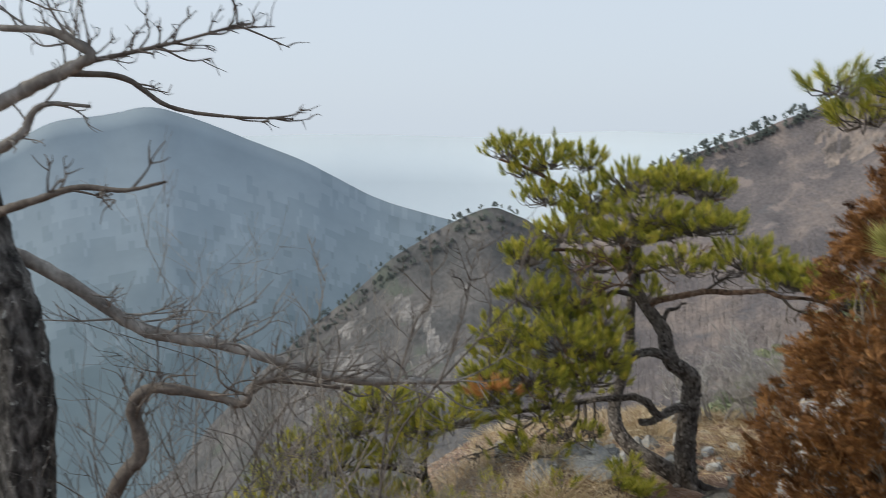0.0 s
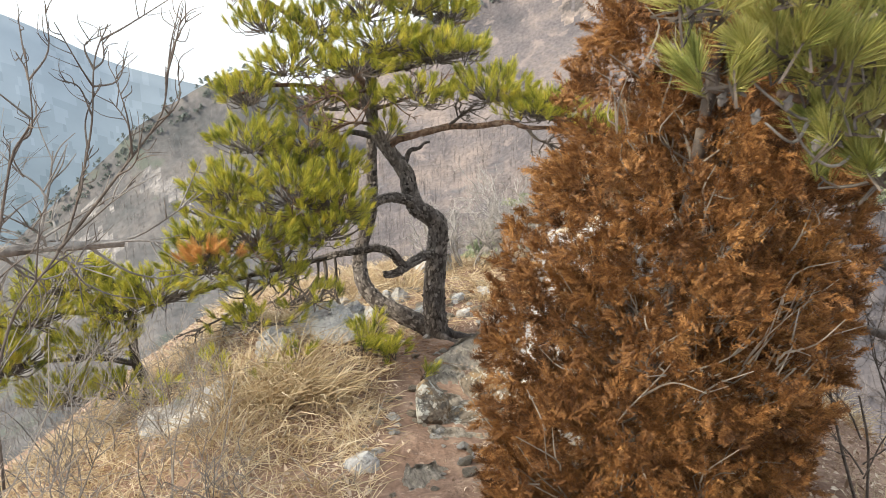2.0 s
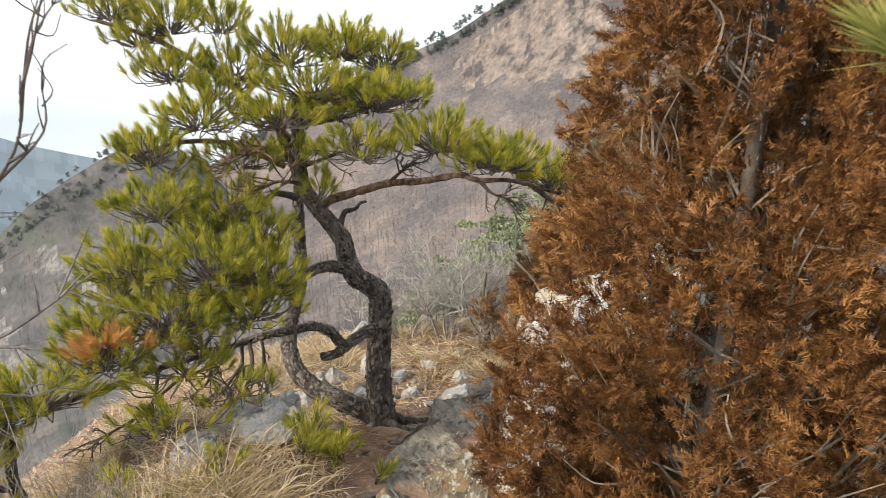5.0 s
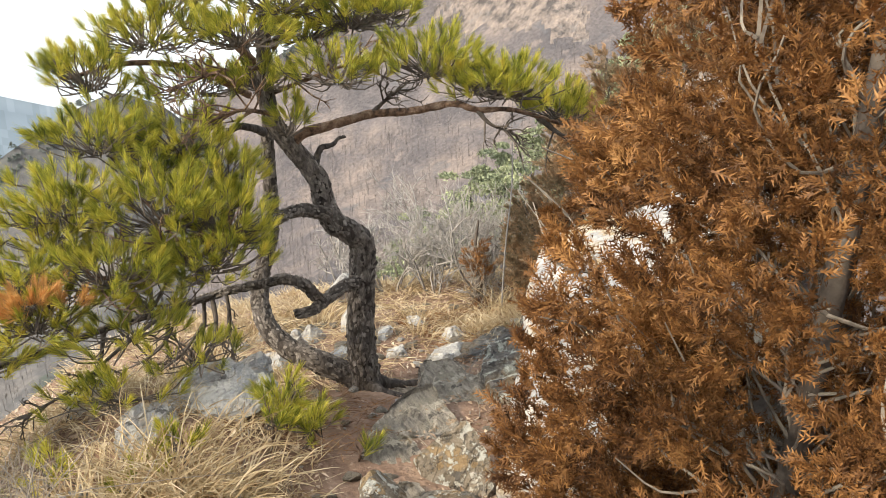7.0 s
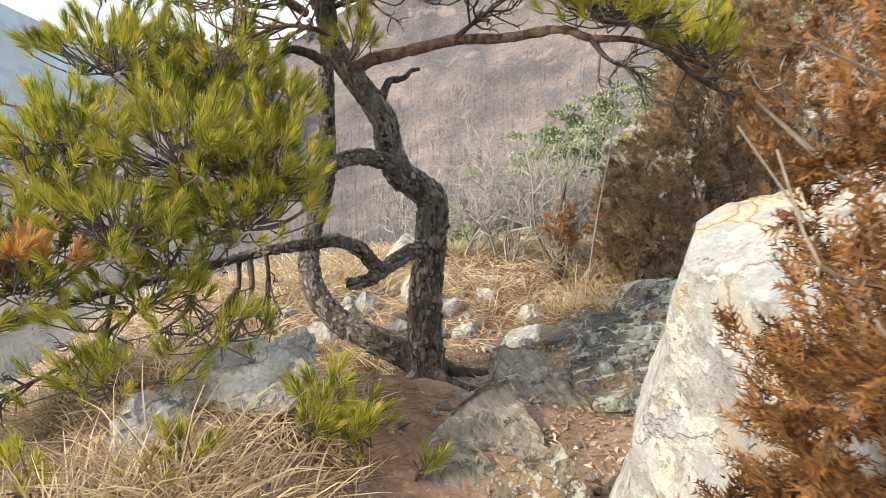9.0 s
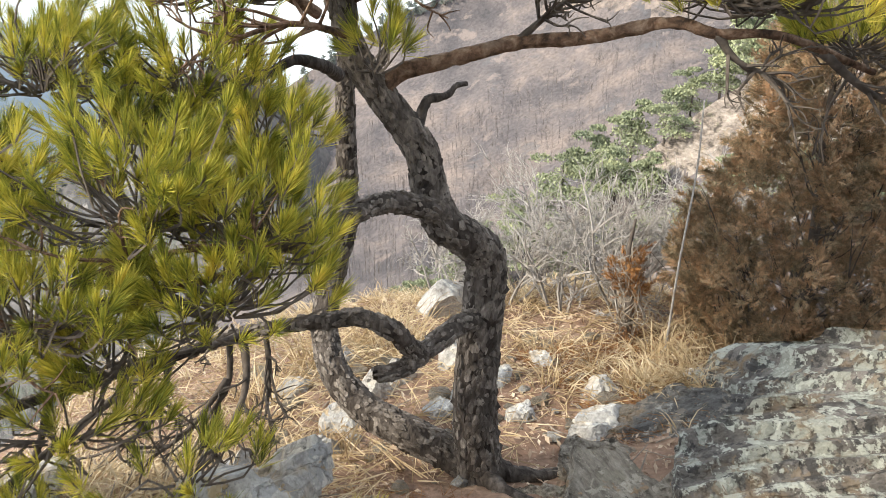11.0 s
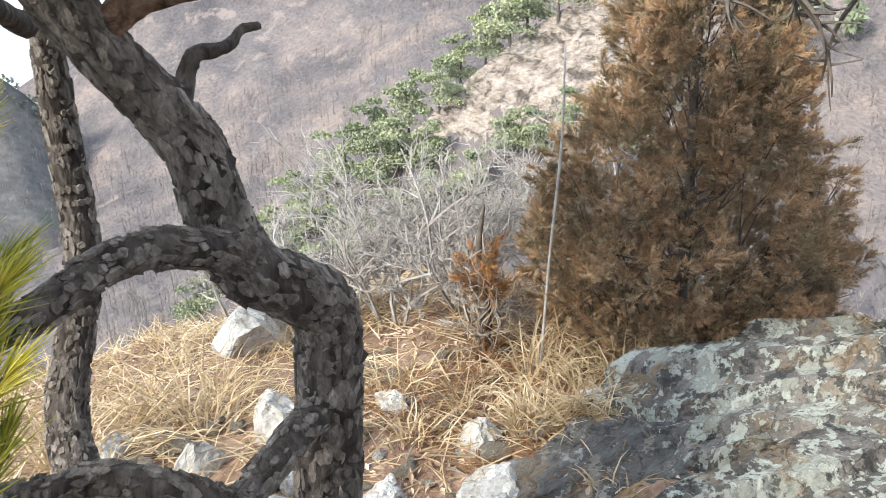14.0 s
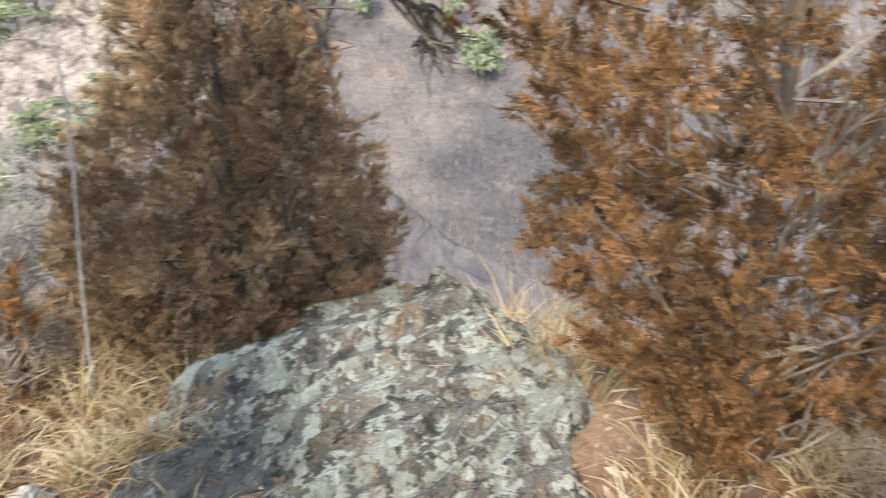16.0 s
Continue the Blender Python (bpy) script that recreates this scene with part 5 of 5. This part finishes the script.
slopes = {o.name: o for o in scene.objects}
bare = [bare_far(g, 1.0) for _ in range(6)]
puffs = [pine_puffs(g, 1.0, 5, 26, 0.13) for _ in range(5)]
scatter("bare_forest", slopes["right_mountain"], lambda a, e, d: (a > 8) & (a < 100) & (e < 0) & (d < 520), bare, 9000, FARTREE, "leafless forest on the brown mountainside", 7, 12, g)
scatter("crest_pines", slopes["right_mountain"], lambda a, e, d: (a > 9) & (a < 34) & (np.abs(d - 620) < 7), puffs, 150, CRESTPINE, "row of pines along the mountain crest", 4.5, 8, g)
scatter("ridge_pines", slopes["middle_ridge"], lambda a, e, d: (a > -12) & (a < 10) & (d > 508) & (d < 528), puffs, 170, CRESTPINE, "pines along the middle ridge", 2.5, 4.5, g)
scatter("ridge_forest", slopes["middle_ridge"], lambda a, e, d: (a > -24) & (a < 20) & (d < 515), bare, 4000, FARTREE, "leafless forest on the middle ridge", 5, 8, g)
scatter("slope_pines", slopes["right_mountain"], lambda a, e, d: (a > 55) & (a < 72) & (e < -4) & (e > -10), puffs, 16, MISTPINE, "scattered pines on the mountainside", 13, 24, g)
scatter("spur_brush", slopes["crag_spur"], lambda a, e, d: (a > 14) & (a < 80) & (e < -9.5) & (d < 61) & ~((a > 31) & (a < 46) & (e > -12)), bare, 1500, FARTREE, "leafless brush on the spur", 1.2, 2.6, g)

far_pines = []
for k in range(4):
    o = thing("pine_tree", None, "bushy green pine on the rocky spur", "tree", "pines on the spur")
    limb("trunk", o, [(0, 0, -0.6), (0.1, 0, 1.5), (-0.05, 0.1, 3.2)], 0.11, 0.04, DARKWOOD, 6)
    tagged(solid("crown", *pine_puffs(g, 4.2, 9, 300, 0.13), HAZEPINE, o), kind="stuff")
    far_pines.append(o)
spots = [(24, -15.5), (26, -13.6), (27.5, -13.2), (29, -14.2), (31, -13.6), (33, -13.4), (30, -16.6), (27, -17.4), (24.5, -17.6), (22, -18.4), (18, -19.2), (16.5, -20.5), (20, -19.6), (38.5, -12.4), 
         (40.6, -12.6), (35.5, -7.6), (37.2, -6.2), (38.8, -5.2), (34, -9.2), (40, -4.2), (33, -17), (36, -16), (43, -11), (29.5, -12.4), (47, -12), (31.8, -10.6), (41.8, -3.2), (28, -19.5), (23, -21)]
crest_e = lambda a: float(np.interp(a, [14, 20, 25, 28.5, 32.8, 37, 42, 45, 48, 52, 58, 66, 80], [-26, -20.5, -17.2, -15, -11.6, -8, -4.2, -2.6, -4.6, -9, -15, -21, -27]))
for i, (a, e) in enumerate(spots):
    c = crest_e(a)
    s = max(0.0, min(1.0, ((c - (e - 1.5)) / (c + 36)))) ** 1.25
    d = 62 - 28 * s + (2 if s == 0 else 0)
    k = 0.85 + 0.45 * g.random()
    el = c + (-36 - c) * s ** 0.8
    m = pose(d * math.sin(radians(a)), d * math.cos(radians(a)), 1.1 + d * math.tan(radians(el)), 0, 0, g.random() * 360) @ Matrix.Scale(k, 4)
    if i < 4:
        far_pines[i].matrix_basis = m
    else:
        q = copy_thing(far_pines[i % 4], m)
        q.scale = (k, k, k * (0.9 + 0.2 * g.random()))

# ---- dry grass, litter and small stones ----
g = np.random.default_rng(101)


def clumps(n, box, test, per, length, width, spread, lean, g):
    x, y = box[0] + (box[1] - box[0]) * g.random(n * 4), box[2] + (box[3] - box[2]) * g.random(n * 4)
    k = np.nonzero(test(x, y))[0][:n]
    x, y = np.repeat(x[k], per), np.repeat(y[k], per)
    tone = np.repeat(g.normal(size=(len(k), 3)) * np.array([0.35, 0.35, 0]), per, 0)
    x, y = x + g.normal(size=len(x)) * spread, y + g.normal(size=len(y)) * spread
    w = np.array([0.1, -0.1, 0.9]) + tone + g.normal(size=(len(x), 3)) * np.array([lean, lean, 0.15])
    return blades(on_ground(x, y, -0.01), w, length, width * 1.5, g, 1.5)


off_trail = lambda x, y: (np.abs(x - trail_x(y)) > 0.34)
clear = lambda x, y: off_trail(x, y) & (np.hypot(x - 2.16, y - 3.52) > 0.6) & (np.hypot(x - 3.0, y - 5.0) > 0.62) & (np.hypot(x - 2.3, y - 5.2) > 0.55) & (np.hypot(x - 1.8, y - 4.7) > 0.4)
grass = [clumps(150, (0.2, 4.2, 6.5, 8.7), lambda x, y: y > 0, 15, 0.17, 0.0024, 0.05, 0.45, g),
         clumps(26, (0.2, 4.0, 5.7, 6.6), clear, 14, 0.13, 0.0022, 0.05, 0.6, g),
         clumps(270, (-1.4, 1.1, 2.4, 5.9), lambda x, y: clear(x, y) & (x < trail_x(y)), 20, 0.18, 0.0018, 0.06, 0.55, g),
         clumps(120, (2.6, 4.2, 3.8, 6.2), clear, 26, 0.22, 0.002, 0.05, 0.5, g),
         clumps(90, (0.2, 2.6, 1.2, 3.6), lambda x, y: off_trail(x, y) & (x > trail_x(y)), 20, 0.14, 0.0018, 0.05, 0.5, g)]
tagged(solid("dry_grass", *join(grass), STRAW), "dry straw-coloured grass over the ridge", "grass", kind="stuff")
for x, y, n, h, sp in [(0.66, 4.3, 150, 0.42, 0.06), (0.55, 4.16, 150, 0.40, 0.06), (0.74, 4.12, 110, 0.34, 0.05), (0.42, 4.3, 110, 0.36, 0.06), (0.3, 3.9, 80, 0.30, 0.06), (2.73, 5.86, 150, 0.17, 0.06), (2.4, 6.1, 50, 0.16, 0.05),
                       (3.02, 6.2, 30, 0.36, 0.04), (3.14, 6.3, 22, 0.38, 0.04), (2.9, 6.1, 26, 0.2, 0.05), (3.4, 4.82, 150, 0.34, 0.07), (3.25, 4.62, 150, 0.36, 0.07), (2.62, 5.42, 20, 0.16, 0.03), (1.9, 6.75, 130, 0.34, 0.09), (1.5, 6.8, 130, 0.34, 0.09),
                       (2.6, 6.5, 50, 0.18, 0.09), (1.15, 6.4, 140, 0.3, 0.09), (0.35, 4.2, 120, 0.34, 0.06), (0.9, 4.25, 90, 0.24, 0.05)]:
    p = np.stack([g.normal(size=n) * sp, g.normal(size=n) * sp, np.zeros(n)], 1)
    w = p * np.array([5, 5, 0]) + np.array([0.12, -0.12, 1]) + g.normal(size=(n, 3)) * np.array([0.28, 0.28, 0.1])
    o = tagged(solid("grass_tuft", *blades(p, w, h, 0.0034, g, 1.7), STRAW), "tuft of long dry golden grass beside the trail", "grass", "dry grass tufts")
    o.location = (x, y, float(ground_z(x, y)) - 0.015)



def lying(n, box, test, length, width, rise, g):
    """Fallen blades that lie across one another on the soil."""
    x, y = box[0] + (box[1] - box[0]) * g.random(n), box[2] + (box[3] - box[2]) * g.random(n)
    k = test(x, y)
    x, y, a = x[k], y[k], 6.28 * g.random(int(k.sum()))
    w = np.stack([np.cos(a), np.sin(a), rise * g.random(len(a))], 1)
    return blades(on_ground(x, y, 0.012), w, length, width, g, 0.35)


mat = [lying(5500, (0.3, 3.9, 5.5, 8.4), lambda x, y: np.hypot(x - 2.4, y - 5.3) > 0.5, 0.17, 0.0028, 0.5, g), lying(9000, (-1.0, 1.4, 2.8, 6.0), lambda x, y: x < trail_x(y) - 0.2, 0.15, 0.0022, 0.5, g)]
tagged(solid("straw_mat", *join(mat), STRAW), "matted fallen straw over the soil", "grass", kind="stuff")
duff = [lying(9000, (2.3, 4.1, 3.7, 5.6), clear, 0.08, 0.0013, 0.3, g), lying(4500, (2.4, 3.9, 5.5, 6.6), lambda x, y: x > 0, 0.09, 0.0014, 0.3, g), lying(3500, (0.9, 2.4, 4.3, 5.6), lambda x, y: np.hypot(x - 1.3, y - 5.0) < 0.5, 0.07, 0.0012, 0.3, g)]
tagged(solid("needle_litter", *join(duff), RUST), "rust-brown fallen needles under the trees", "litter", kind="stuff")
n = 46000
x, y = -1.3 + 5.2 * g.random(n), 1.2 + 7.2 * g.random(n)
m = g.random(n) < 0.3
x, y = np.where(m, 0.9 + 2.2 * g.normal(size=n), x), np.where(m, 2.4 + 3.2 * g.normal(size=n), y)
keep = (np.abs(x - trail_x(y)) > 0.28 * g.random(n) ** 0.3) & (x > trail_x(y) - 3.0) & (x < trail_x(y) + 3.2)
p = on_ground(x[keep], y[keep], 0.008)
k = len(p)
a = g.random(k) * 6.28
u = np.stack([np.cos(a), np.sin(a), 0.5 * g.normal(size=k)], 1)
w = unit(np.cross(u, np.array([0, 0, 1]) + 0.5 * g.normal(size=(k, 3))))
s = (0.007 + 0.014 * g.random(k) ** 1.5)[:, None]
cup = np.array([0, 0, 1]) * s * 0.5
v = np.stack([p - u * s, p - w * s * 0.45 + cup, p + u * s + cup * 0.5, p + w * s * 0.45 + cup * 0.6], 1).reshape(-1, 3)
tagged(solid("leaf_litter", v, np.arange(k * 4).reshape(-1, 4), LITTER), "brown fallen leaves over the soil", "litter", kind="stuff")
tw = []
for _ in range(700):
    x, y = -0.8 + 3.6 * g.random(), 2.6 + 4.4 * g.random()
    if abs(x - trail_x(y)) < 0.3 or x > trail_x(y) + 1.6:
        continue
    q = np.array([x, y, float(ground_z(x, y)) + 0.012])
    d = unit(np.array([g.normal(), g.normal(), 0.35 * g.random()])) * (0.06 + 0.16 * g.random())
    tw.append(tube([q, q + d * 0.5 + g.normal(size=3) * 0.01, q + d], 0.0035, 0.0015, 4, 3))
tagged(solid("fallen_twigs", *join(tw), TWIG), "grey fallen twigs in the litter", "twigs", kind="stuff")
stones = [rock("pebble", (0, 0, 0), (1, 0.8, 0.55), 200 + i, (SLABROCK, PALEROCK, SLABROCK)[i % 3], level=2, cuts=9, parent=ground, fine=0.05).data for i in range(6)]
for o in [o for o in ground.children]:
    bpy.data.objects.remove(o)
for i in range(290):
    y = 1.6 + 4.6 * g.random()
    x = trail_x(y) + g.normal() * 0.32 + 0.1
    if i % 3 == 0:
        x, y = 1.1 + 2.0 * g.random(), 5.6 + 1.4 * g.random()
    o = new("pebble", stones[i % 6])
    o.parent = ground
    q = 0.008 + (0.055 if i % 3 == 0 else 0.03) * g.random() ** 2
    o.matrix_basis = pose(x, y, float(ground_z(x, y)) + q * 0.25, 0, 0, g.random() * 360) @ Matrix.Scale(q, 4)
